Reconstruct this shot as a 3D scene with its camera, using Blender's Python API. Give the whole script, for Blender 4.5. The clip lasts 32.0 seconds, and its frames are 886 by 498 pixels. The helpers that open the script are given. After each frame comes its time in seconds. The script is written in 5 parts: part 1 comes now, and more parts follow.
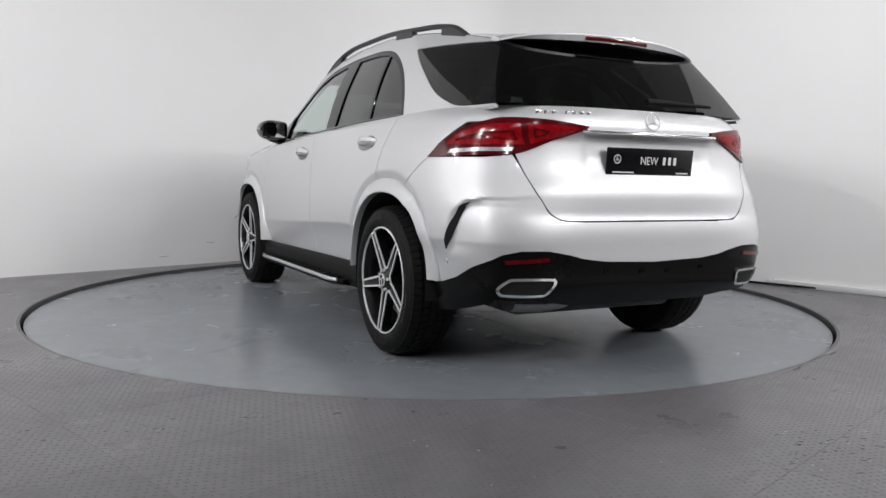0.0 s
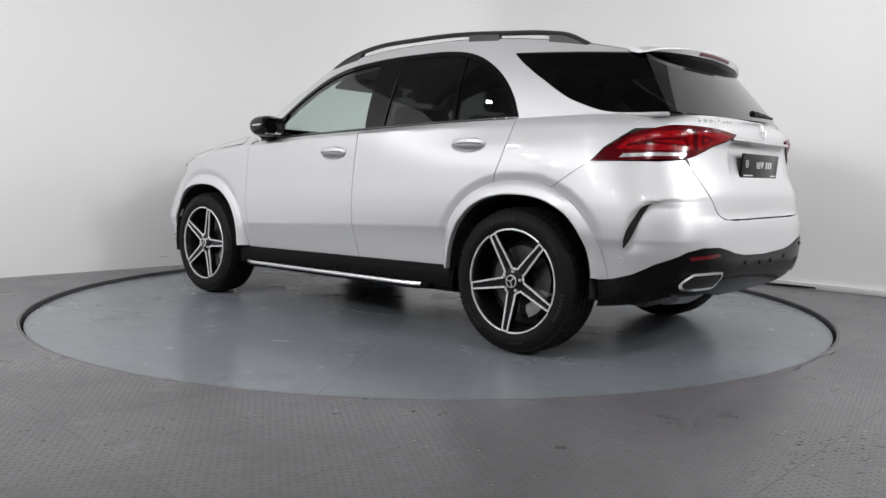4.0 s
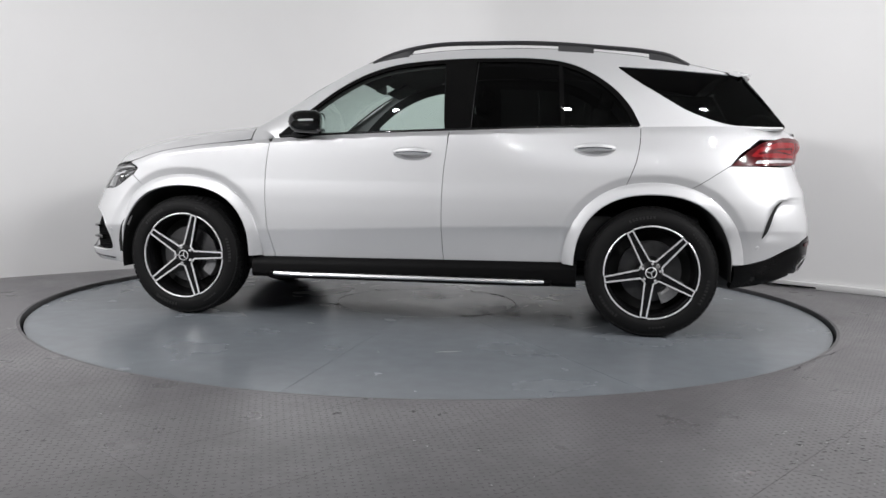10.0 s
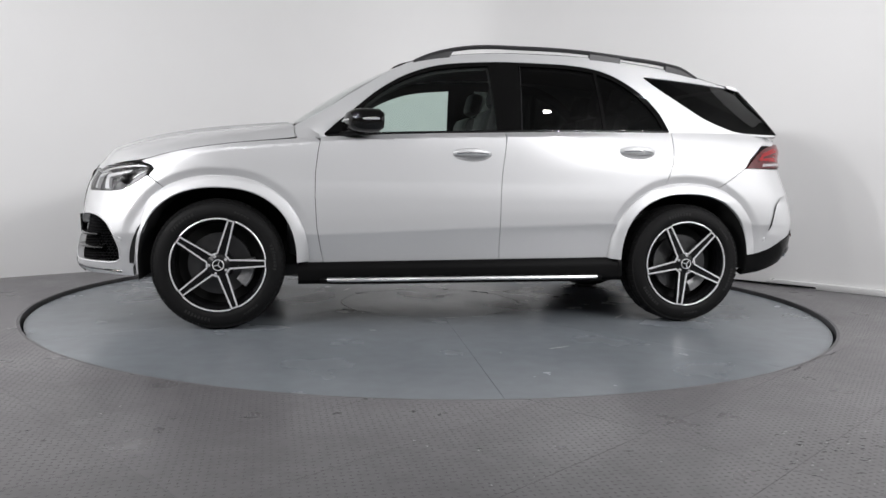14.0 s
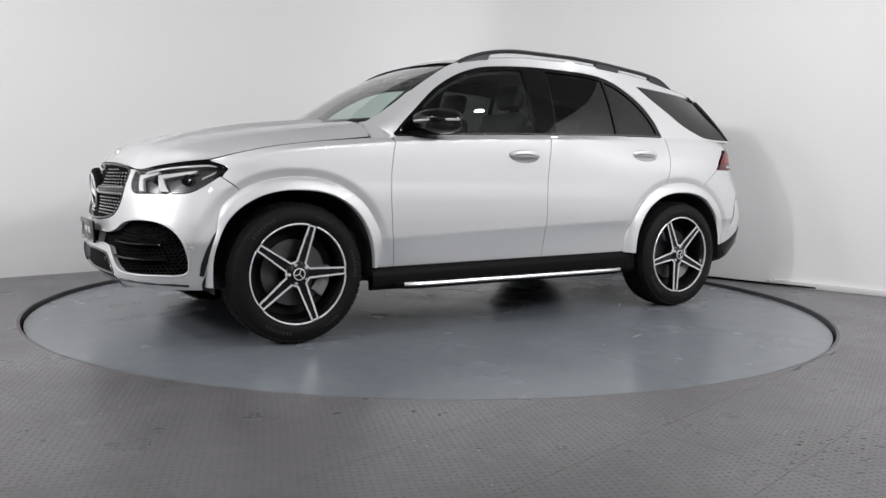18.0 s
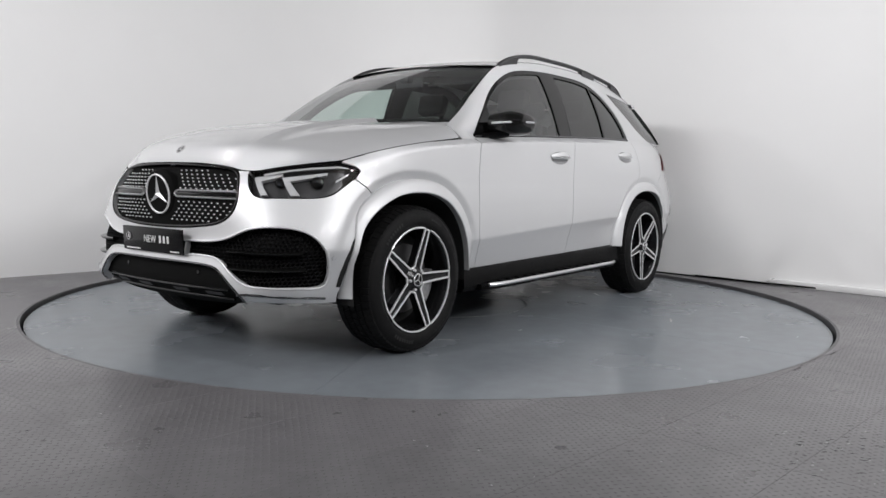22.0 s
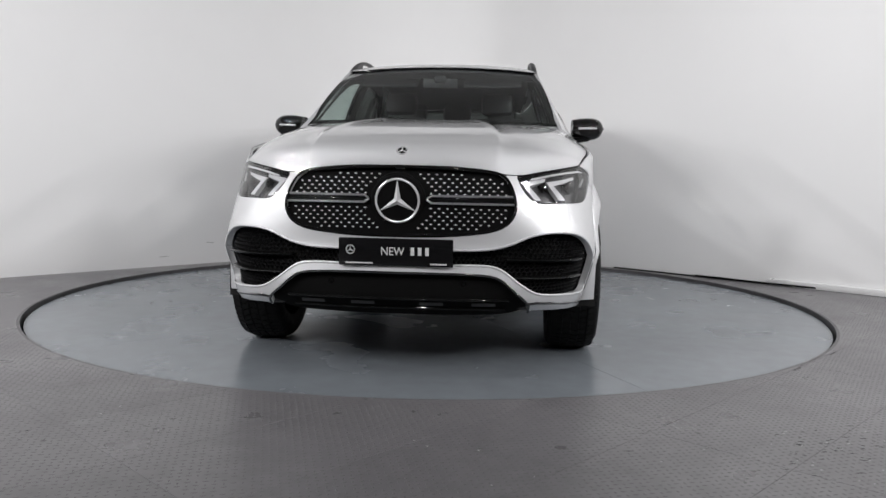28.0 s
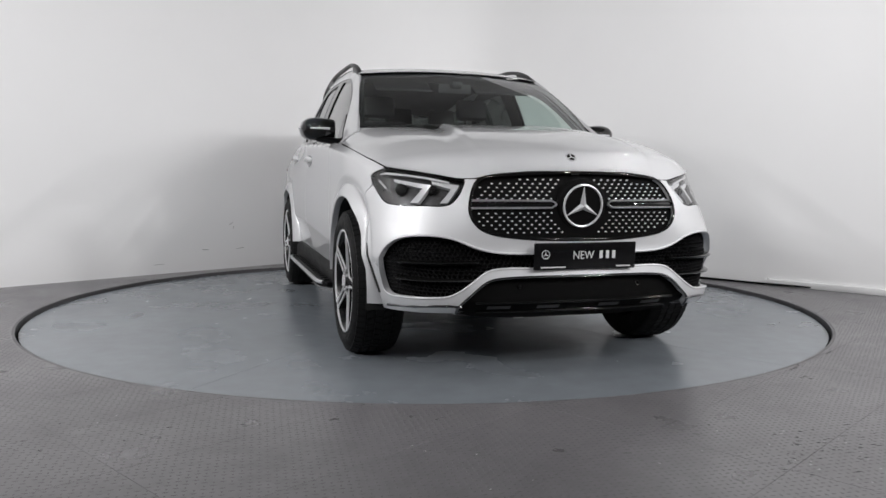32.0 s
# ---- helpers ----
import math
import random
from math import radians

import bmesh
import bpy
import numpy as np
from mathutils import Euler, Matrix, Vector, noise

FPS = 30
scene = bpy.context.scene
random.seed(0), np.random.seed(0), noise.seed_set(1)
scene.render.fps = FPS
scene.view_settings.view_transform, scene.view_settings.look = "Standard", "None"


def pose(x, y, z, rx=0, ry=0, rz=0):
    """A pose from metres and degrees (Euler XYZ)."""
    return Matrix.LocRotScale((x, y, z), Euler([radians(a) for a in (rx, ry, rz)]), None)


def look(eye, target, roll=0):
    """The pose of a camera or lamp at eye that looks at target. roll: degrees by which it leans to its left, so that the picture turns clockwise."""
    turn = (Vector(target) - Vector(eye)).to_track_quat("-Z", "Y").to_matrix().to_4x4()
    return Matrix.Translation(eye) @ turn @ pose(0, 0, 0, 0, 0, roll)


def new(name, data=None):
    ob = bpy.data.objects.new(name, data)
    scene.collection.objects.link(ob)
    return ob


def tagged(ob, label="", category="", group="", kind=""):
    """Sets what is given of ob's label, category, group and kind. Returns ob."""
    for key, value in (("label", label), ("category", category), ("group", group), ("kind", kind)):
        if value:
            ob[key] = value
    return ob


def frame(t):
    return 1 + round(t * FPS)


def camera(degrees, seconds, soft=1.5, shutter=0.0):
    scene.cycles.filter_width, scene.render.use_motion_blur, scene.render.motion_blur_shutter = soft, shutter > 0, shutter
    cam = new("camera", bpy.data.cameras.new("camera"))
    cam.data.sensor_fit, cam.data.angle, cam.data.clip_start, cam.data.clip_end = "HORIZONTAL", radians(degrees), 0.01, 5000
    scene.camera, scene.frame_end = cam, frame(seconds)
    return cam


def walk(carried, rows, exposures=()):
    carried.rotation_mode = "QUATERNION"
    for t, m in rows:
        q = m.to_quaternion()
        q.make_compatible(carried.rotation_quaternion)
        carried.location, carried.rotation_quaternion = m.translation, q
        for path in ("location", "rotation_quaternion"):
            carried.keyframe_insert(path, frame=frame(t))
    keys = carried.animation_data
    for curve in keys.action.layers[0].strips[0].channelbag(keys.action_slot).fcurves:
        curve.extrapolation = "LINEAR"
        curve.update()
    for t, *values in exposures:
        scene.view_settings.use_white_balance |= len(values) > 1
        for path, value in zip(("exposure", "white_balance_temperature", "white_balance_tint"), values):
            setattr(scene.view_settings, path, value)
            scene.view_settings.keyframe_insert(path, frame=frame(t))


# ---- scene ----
# A silver estate car turns on a motor-driven turntable before two white walls.
# Camera: on a tripod; it is nudged a little at the very end.
cam = camera(59.3, 32.0)
EYE = Vector((0.0, -5.886, 0.910))


def aim(yaw, pitch, roll):
    way = Vector((math.sin(yaw) * math.cos(pitch), math.cos(yaw) * math.cos(pitch), -math.sin(pitch)))
    return look(EYE, EYE + way, math.degrees(roll))


REST = aim(0.0137, 0.0914, 0.0179)
walk(cam, [(0, REST), (15, REST), (30.8, REST), (31.2, aim(0.0154, 0.0897, 0.0142)), (31.5, aim(0.0177, 0.0875, 0.0093)),
           (32, aim(0.0194, 0.0858, 0.0056))], exposures=[(0, 0.09), (32, 0.09)])

# World, lights and exposure. The hall has no daylight: a dim grey surround and lamps under the ceiling.
world = bpy.data.worlds.new("world")
scene.world = world
world.use_nodes = True
world.node_tree.nodes["Background"].inputs[0].default_value = (0.05, 0.05, 0.052, 1)
world.node_tree.nodes["Background"].inputs[1].default_value = 1.0
CEIL = 4.0


def area(name, x, y, z, sx, sy, watts, tx, ty, tz, colour=(1, 0.985, 0.96)):
    lamp = bpy.data.lights.new(name, "AREA")
    lamp.shape, lamp.size, lamp.size_y, lamp.energy, lamp.color = "RECTANGLE", sx, sy, watts, colour
    ob = new(name, lamp)
    ob.matrix_world = look((x, y, z), (tx, ty, tz))
    return ob


# small spots over the stage, pairs of spots behind the camera, added side-wall fill
LAMPS = [(-1.5, -3.0, 9), (0.4, -3.6, 4), (2.2, -3.0, 9), (-3.0, -1.8, 9), (3.1, -1.7, 9), (2.7, -0.1, 8)]
for lx, ly, watts in LAMPS:
    area("ceiling_lamp", lx, ly, 3.5, 0.08, 0.08, watts, lx * 0.25, ly * 0.3, 0.4, (1.01, 1.0, 1.012))
for lx, ly, watts in ((-4.1, -5.0, 24), (-5.2, -5.9, 24), (-6.3, -6.6, 26), (-4.7, -7.4, 26), (4.1, -5.0, 22), (5.2, -5.9, 22), (6.3, -6.6, 24), (4.7, -7.4, 24), (-0.7, -7.0, 9), (0.9, -6.4, 8)):
    spot = area("ceiling_spot", lx, ly, 3.7, 0.13, 0.13, watts, lx * 0.3, 1.5, 0.4, (1.01, 1.0, 1.012))
    spot.data.spread = radians(110)
# unseen fill lamps, added to brighten the side walls that the paint mirrors
for lx, ly, watts in ((-5.4, -2.9, 52), (5.4, -2.9, 46), (-6.7, -4.3, 70), (6.7, -4.3, 66)):
    area("wall_washer", lx, ly, 3.6, 0.16, 0.16, watts, lx * 0.95, ly + 2.3, 0.4, (1.01, 1.0, 1.012))

# Turning of the car and its disc: seconds and degrees.
TURN = [(0, -63.54), (2, -52.95), (6, -31.83), (9, -16.16), (13, 4.64), (17, 25.51), (19, 36.06), (23, 57.39), (28, 84.20), (32, 105.90)]
OFF = Vector((-0.0285, 0.078, 0))


# ---------------------------------------------------------------- materials
def material(name, colour, rough=0.5, metal=0.0, coat=0.0, noise_scale=0, vary=0.0, bump=0.0, bump_scale=200, spec=0.5, coat_rough=0.03):
    m = bpy.data.materials.new(name)
    m.use_nodes = True
    nt = m.node_tree
    b = nt.nodes["Principled BSDF"]
    b.inputs["Base Color"].default_value = (*colour, 1)
    b.inputs["Roughness"].default_value = rough
    b.inputs["Metallic"].default_value = metal
    b.inputs["Specular IOR Level"].default_value = spec
    b.inputs["Coat Weight"].default_value = coat
    b.inputs["Coat Roughness"].default_value = coat_rough
    co = nt.nodes.new("ShaderNodeTexCoord")
    if vary:
        n = nt.nodes.new("ShaderNodeTexNoise")
        n.inputs["Scale"].default_value = noise_scale
        n.inputs["Detail"].default_value = 6
        nt.links.new(co.outputs["Object"], n.inputs["Vector"])
        r = nt.nodes.new("ShaderNodeMapRange")
        r.inputs[1].default_value, r.inputs[2].default_value = 0.25, 0.75
        r.inputs[3].default_value, r.inputs[4].default_value = 1 - vary, 1 + vary
        nt.links.new(n.outputs["Fac"], r.inputs[0])
        mx = nt.nodes.new("ShaderNodeVectorMath")
        mx.operation = "SCALE"
        mx.inputs[0].default_value = colour
        nt.links.new(r.outputs[0], mx.inputs["Scale"])
        nt.links.new(mx.outputs[0], b.inputs["Base Color"])
        r2 = nt.nodes.new("ShaderNodeMapRange")
        r2.inputs[1].default_value, r2.inputs[2].default_value = 0.25, 0.75
        r2.inputs[3].default_value, r2.inputs[4].default_value = rough * 0.8, min(1, rough * 1.25)
        nt.links.new(n.outputs["Fac"], r2.inputs[0])
        nt.links.new(r2.outputs[0], b.inputs["Roughness"])
    if bump:
        n2 = nt.nodes.new("ShaderNodeTexNoise")
        n2.inputs["Scale"].default_value = bump_scale
        n2.inputs["Detail"].default_value = 4
        nt.links.new(co.outputs["Object"], n2.inputs["Vector"])
        bp = nt.nodes.new("ShaderNodeBump")
        bp.inputs["Strength"].default_value = bump
        bp.inputs["Distance"].default_value = 0.002
        nt.links.new(n2.outputs["Fac"], bp.inputs["Height"])
        nt.links.new(bp.outputs[0], b.inputs["Normal"])
    return m


PAINT = material("silver_paint", (0.595, 0.60, 0.61), 0.46, 0.50, 1.0, 700, 0.06, coat_rough=0.03)
BLACK = material("gloss_black", (0.004, 0.004, 0.004), 0.05, 0, 0.0, spec=0.35)
TRIM = material("black_plastic", (0.0022, 0.0022, 0.0024), 0.45, 0, 0, 60, 0.15, 0.25, 600, spec=0.07)
APRON = material("apron_black", (0.004, 0.004, 0.0042), 0.22, 0, 0, 60, 0.15, spec=0.13)
SLOT = material("slot_view_grey", (0.035, 0.035, 0.036), 0.5)
MESHBLACK = material("grille_black", (0.004, 0.004, 0.004), 0.7, spec=0.05)
STUD = material("bright_stud", (0.82, 0.82, 0.83), 0.35, 0.35)
# liner felt; also stands for the shade in gaps, folds and openings
LINER_SHADE = material("felt_and_shade_black", (0.006, 0.006, 0.006), 0.95)
UNDER = material("underbody_plastic", (0.035, 0.035, 0.036), 0.6, 0, 0, 12, 0.3)
CHROME = material("chrome", (0.86, 0.86, 0.87), 0.10, 1.0)
BADGE = material("bright_badge", (0.80, 0.80, 0.81), 0.22, 0.55)
DARKCHROME = material("dark_chrome", (0.16, 0.16, 0.165), 0.10, 1.0)
NET = material("intake_net", (0.016, 0.016, 0.017), 0.45, spec=0.35)
SATIN = material("satin_aluminium", (0.72, 0.72, 0.73), 0.28, 1.0)
GREYRAIL = material("grey_anodised", (0.028, 0.028, 0.030), 0.40, 0.15, spec=0.4)
RUBBER = material("tyre_rubber", (0.006, 0.006, 0.0062), 0.62, 0, 0, 40, 0.2, 0.3, 300, spec=0.14)
RUBBERGREY = material("rubber_raised", (0.016, 0.016, 0.016), 0.55, spec=0.25)
RIMBLACK = material("rim_black", (0.006, 0.006, 0.0065), 0.25, 0, 0.0, spec=0.3)
RIMCUT = material("rim_polished", (0.80, 0.80, 0.81), 0.36, 0.55)
STEEL = material("brake_steel", (0.10, 0.10, 0.102), 0.40, 1.0, 0, 30, 0.1)
CALIPER = material("cast_caliper", (0.24, 0.24, 0.245), 0.38, 0.5, 0, 40, 0.2)
HEADLINE = material("headlining_fabric", (0.010, 0.010, 0.0105), 0.9, 0, 0, 80, 0.2)
LEATHER = material("dark_leather", (0.012, 0.012, 0.013), 0.55, 0, 0, 30, 0.15)
PLATE = material("plate_black", (0.005, 0.005, 0.0055), 0.16, 0, 0.0, spec=0.22)
WHITE = material("plate_silver", (0.62, 0.62, 0.62), 0.4)
LAMPIN = material("lamp_inside", (0.085, 0.085, 0.088), 0.25, 0.6)
LAMPRIB = material("lamp_light_guide", (0.62, 0.625, 0.64), 0.2, 0.3)


def glass(name, colour, mix_clear, rough=0.0, facing=0.075, grazing=1.0):
    """A pane that lets part of the light straight through and mirrors the rest by its angle."""
    m = bpy.data.materials.new(name)
    m.use_nodes = True
    nt = m.node_tree
    nt.nodes.remove(nt.nodes["Principled BSDF"])
    out = nt.nodes["Material Output"]
    tr, gl = nt.nodes.new("ShaderNodeBsdfTransparent"), nt.nodes.new("ShaderNodeBsdfGlossy")
    tr.inputs[0].default_value = (*[c * mix_clear for c in colour], 1)
    gl.inputs[0].default_value = (1, 1, 1, 1)
    gl.inputs["Roughness"].default_value = rough
    lw = nt.nodes.new("ShaderNodeLayerWeight")
    lw.inputs[0].default_value = 0.5
    pw = nt.nodes.new("ShaderNodeMath")
    pw.operation = "POWER"
    pw.inputs[1].default_value = 4
    nt.links.new(lw.outputs["Facing"], pw.inputs[0])
    fr = nt.nodes.new("ShaderNodeMapRange")
    fr.inputs[3].default_value, fr.inputs[4].default_value = facing, grazing
    nt.links.new(pw.outputs[0], fr.inputs[0])
    mx = nt.nodes.new("ShaderNodeMixShader")
    nt.links.new(fr.outputs[0], mx.inputs[0])
    nt.links.new(tr.outputs[0], mx.inputs[1])
    nt.links.new(gl.outputs[0], mx.inputs[2])
    nt.links.new(mx.outputs[0], out.inputs[0])
    return m


GLASS = glass("clear_green_glass", (0.86, 0.96, 0.92), 0.88)
TINT = glass("privacy_glass", (0.9, 1.0, 0.95), 0.05, facing=0.045, grazing=0.9)
LENS = glass("lamp_lens", (1, 1, 1), 0.92, facing=0.04, grazing=0.8)


RED = material("red_lens", (0.24, 0.003, 0.006), 0.14, 0, 0.0, 60, 0.35, spec=0.35)
REDDARK = material("dark_red_lens", (0.075, 0.002, 0.004), 0.10, 0, 0.0, 40, 0.3, spec=0.5)
CLEARRIB = material("clear_ribbed_plastic", (0.42, 0.40, 0.41), 0.2, 0.3, 0, 120, 0.4)


def wall_material():
    m = material("white_wall_paint", (0.80, 0.80, 0.80), 0.55, 0, 0, 1.2, 0.015, 0.12, 90)
    return m


def floor_material():
    """Dark painted tread plate: short raised bars in alternating directions, scuffs and dull patches."""
    m = bpy.data.materials.new("tread_plate_paint")
    m.use_nodes = True
    nt = m.node_tree
    N = nt.nodes.new
    L = nt.links.new
    b = nt.nodes["Principled BSDF"]
    co = N("ShaderNodeTexCoord")

    def stain(scale, lo, hi, detail=8):
        n = N("ShaderNodeTexNoise")
        n.inputs["Scale"].default_value, n.inputs["Detail"].default_value = scale, detail
        L(co.outputs["Object"], n.inputs["Vector"])
        r = N("ShaderNodeMapRange")
        r.inputs[1].default_value, r.inputs[2].default_value = 0.3, 0.7
        r.inputs[3].default_value, r.inputs[4].default_value = lo, hi
        L(n.outputs["Fac"], r.inputs[0])
        return r.outputs[0]

    mul = N("ShaderNodeMath")
    mul.operation = "MULTIPLY"
    L(stain(0.7, 0.82, 1.15), mul.inputs[0])
    L(stain(14, 0.88, 1.12), mul.inputs[1])
    sc = N("ShaderNodeVectorMath")
    sc.operation = "SCALE"
    sc.inputs[0].default_value = (0.136, 0.131, 0.137)
    oi = N("ShaderNodeObjectInfo")
    rr = N("ShaderNodeMapRange")
    rr.inputs[3].default_value, rr.inputs[4].default_value = 0.93, 1.07
    L(oi.outputs["Random"], rr.inputs[0])
    mul2 = N("ShaderNodeMath")
    mul2.operation = "MULTIPLY"
    L(mul.outputs[0], mul2.inputs[0])
    L(rr.outputs[0], mul2.inputs[1])
    L(mul2.outputs[0], sc.inputs["Scale"])
    L(sc.outputs[0], b.inputs["Base Color"])
    L(stain(2.5, 0.26, 0.40), b.inputs["Roughness"])
    b.inputs["Specular IOR Level"].default_value = 0.62
    return m


def disc_material():
    m = bpy.data.materials.new("turntable_paint")
    m.use_nodes = True
    nt = m.node_tree
    N = nt.nodes.new
    L = nt.links.new
    b = nt.nodes["Principled BSDF"]
    co = N("ShaderNodeTexCoord")

    def stain(scale, lo, hi, a=0.3, c=0.7, detail=8):
        n = N("ShaderNodeTexNoise")
        n.inputs["Scale"].default_value, n.inputs["Detail"].default_value = scale, detail
        L(co.outputs["Object"], n.inputs["Vector"])
        r = N("ShaderNodeMapRange")
        r.inputs[1].default_value, r.inputs[2].default_value = a, c
        r.inputs[3].default_value, r.inputs[4].default_value = lo, hi
        L(n.outputs["Fac"], r.inputs[0])
        return r.outputs[0]

    mul = N("ShaderNodeMath")
    mul.operation = "MULTIPLY"
    L(stain(0.9, 0.9, 1.1), mul.inputs[0])
    L(stain(9, 0.94, 1.06), mul.inputs[1])
    sc = N("ShaderNodeVectorMath")
    sc.operation = "SCALE"
    sc.inputs[0].default_value = (0.184, 0.203, 0.222)
    worn = N("ShaderNodeMath")
    worn.operation = "MULTIPLY"
    L(stain(2.2, 0.0, 1.0, 0.54, 0.62, 12), worn.inputs[0])
    L(stain(11.0, 0.0, 1.0, 0.47, 0.56, 10), worn.inputs[1])
    lift = N("ShaderNodeMath")
    lift.operation = "MULTIPLY_ADD"
    L(worn.outputs[0], lift.inputs[0])
    lift.inputs[1].default_value = 0.012
    L(mul.outputs[0], lift.inputs[2])
    L(lift.outputs[0], sc.inputs["Scale"])
    L(sc.outputs[0], b.inputs["Base Color"])
    dull = N("ShaderNodeMath")
    dull.operation = "MULTIPLY_ADD"
    L(worn.outputs[0], dull.inputs[0])
    dull.inputs[1].default_value = 0.01
    L(stain(1.6, 0.19, 0.30), dull.inputs[2])
    L(dull.outputs[0], b.inputs["Roughness"])
    b.inputs["Specular IOR Level"].default_value = 0.5
    bp = N("ShaderNodeBump")
    bp.inputs["Strength"].default_value, bp.inputs["Distance"].default_value = 0.08, 0.004
    n = N("ShaderNodeTexNoise")
    n.inputs["Scale"].default_value = 5
    L(co.outputs["Object"], n.inputs["Vector"])
    L(n.outputs["Fac"], bp.inputs["Height"])
    L(bp.outputs[0], b.inputs["Normal"])
    return m


WALL, FLOOR, DISC = wall_material(), floor_material(), disc_material()
# greys of the unseen wall and ceilings, set for bounce light and reflections
DARKHALL = material("grey_hall_paint", (0.30, 0.30, 0.303), 0.7, 0, 0, 2, 0.08)
STAGECEIL = material("stage_ceiling_paint", (0.32, 0.32, 0.32), 0.8, 0, 0, 3, 0.03)
CEILPAINT = material("ceiling_paint", (0.16, 0.16, 0.16), 0.8, 0, 0, 3, 0.03)


# ---------------------------------------------------------------- mesh helpers
def finish(bm, name, mat, smooth=True, angle=35):
    bmesh.ops.recalc_face_normals(bm, faces=bm.faces)
    me = bpy.data.meshes.new(name)
    bm.to_mesh(me)
    bm.free()
    for mm in (mat if isinstance(mat, (list, tuple)) else [mat]):
        me.materials.append(mm)
    if smooth:
        me.shade_smooth()
        me.set_sharp_from_angle(angle=radians(angle))
    return me


def part(name, bm, mat, parent, label="", smooth=True, angle=35):
    ob = new(name, finish(bm, name, mat, smooth, angle))
    ob.parent = parent
    return tagged(ob, label) if label else ob


def raw(name, verts, faces, mat, parent, label="", smooth=True, angle=40):
    me = bpy.data.meshes.new(name)
    me.from_pydata([tuple(v) for v in verts], [], [tuple(f) for f in faces])
    me.materials.append(mat)
    if smooth:
        me.shade_smooth()
        me.set_sharp_from_angle(angle=radians(angle))
    ob = new(name, me)
    ob.parent = parent
    return tagged(ob, label) if label else ob


def box(bm, cx, cy, cz, sx, sy, sz, bevel=0.0, m=None, seg=2):
    r = bmesh.ops.create_cube(bm, size=1, matrix=(m or Matrix()) @ Matrix.LocRotScale((cx, cy, cz), None, (sx, sy, sz)))
    if bevel:
        es = list({e for v in r["verts"] for e in v.link_edges})
        bmesh.ops.bevel(bm, geom=es, offset=bevel, segments=seg, affect="EDGES", profile=0.5)
    return bm


def lathe(bm, profile, n=48, m=None, axis="y", closed=False):
    """Turns (radius, along) pairs round the y axis (or z)."""
    m = m or Matrix()
    rings = []
    for r, a in profile:
        ring = []
        for i in range(n):
            t = 2 * math.pi * i / n
            c, s = r * math.cos(t), r * math.sin(t)
            ring.append(bm.verts.new(m @ Vector((c, a, s) if axis == "y" else (c, s, a))))
        rings.append(ring)
    pairs = list(zip(rings, rings[1:])) + ([(rings[-1], rings[0])] if closed else [])
    for p, q in pairs:
        for i in range(n):
            bm.faces.new((p[i], p[(i + 1) % n], q[(i + 1) % n], q[i]))
    return rings


def tube(bm, pts, rx, rz=None, n=10, up=Vector((0, 0, 1)), taper=None):
    """A tube of elliptical section along points."""
    rz = rz or rx
    pts = [Vector(p) for p in pts]
    rings = []
    for i, p in enumerate(pts):
        d = (pts[min(i + 1, len(pts) - 1)] - pts[max(i - 1, 0)]).normalized()
        side = d.cross(up).normalized()
        u = side.cross(d)
        k = taper(i / (len(pts) - 1)) if taper else 1
        rings.append([bm.verts.new(p + side * (rx * k * math.cos(2 * math.pi * j / n)) + u * (rz * k * math.sin(2 * math.pi * j / n))) for j in range(n)])
    for a, b in zip(rings, rings[1:]):
        for j in range(n):
            bm.faces.new((a[j], a[(j + 1) % n], b[(j + 1) % n], b[j]))
    bm.faces.new(rings[0][::-1])
    bm.faces.new(rings[-1])
    return bm


def lerp(pairs):
    """A smooth function through (at, value) pairs."""
    xs = np.array([p[0] for p in pairs], float)
    ys = np.array([p[1] for p in pairs], float)
    if xs[0] > xs[-1]:
        xs, ys = xs[::-1], ys[::-1]
    h = np.diff(xs)
    d = np.diff(ys) / h
    m = np.empty_like(ys)
    m[0], m[-1] = d[0], d[-1]
    m[1:-1] = np.where(d[:-1] * d[1:] > 0, (d[:-1] * h[1:] + d[1:] * h[:-1]) / (h[1:] + h[:-1]), 0)

    def f(x):
        x = np.clip(np.asarray(x, float), xs[0], xs[-1])
        i = np.clip(np.searchsorted(xs, x, side="right") - 1, 0, len(xs) - 2)
        t = (x - xs[i]) / h[i]
        return ((2 * t**3 - 3 * t**2 + 1) * ys[i] + (t**3 - 2 * t**2 + t) * h[i] * m[i] + (-2 * t**3 + 3 * t**2) * ys[i + 1] + (t**3 - t**2) * h[i] * m[i + 1])

    return f


def ring(points, corners=(), n=8):
    """A closed outline through points, rounded but at those listed as corners (by index)."""
    p = np.array(points, float)
    k = len(p)
    out = []
    for i in range(k):
        a, b = p[i], p[(i + 1) % k]
        ta = (b - p[i - 1]) / 2 if i not in corners else (b - a)
        tb = (p[(i + 2) % k] - a) / 2 if (i + 1) % k not in corners else (b - a)
        la = np.linalg.norm(b - a)
        ta = ta / max(np.linalg.norm(ta), 1e-9) * la
        tb = tb / max(np.linalg.norm(tb), 1e-9) * la
        straight = i in corners and (i + 1) % k in corners
        for t in ([0] if straight else np.arange(n) / n):
            out.append((2 * t**3 - 3 * t**2 + 1) * a + (t**3 - 2 * t**2 + t) * ta + (-2 * t**3 + 3 * t**2) * b + (t**3 - t**2) * tb)
    return np.array(out)


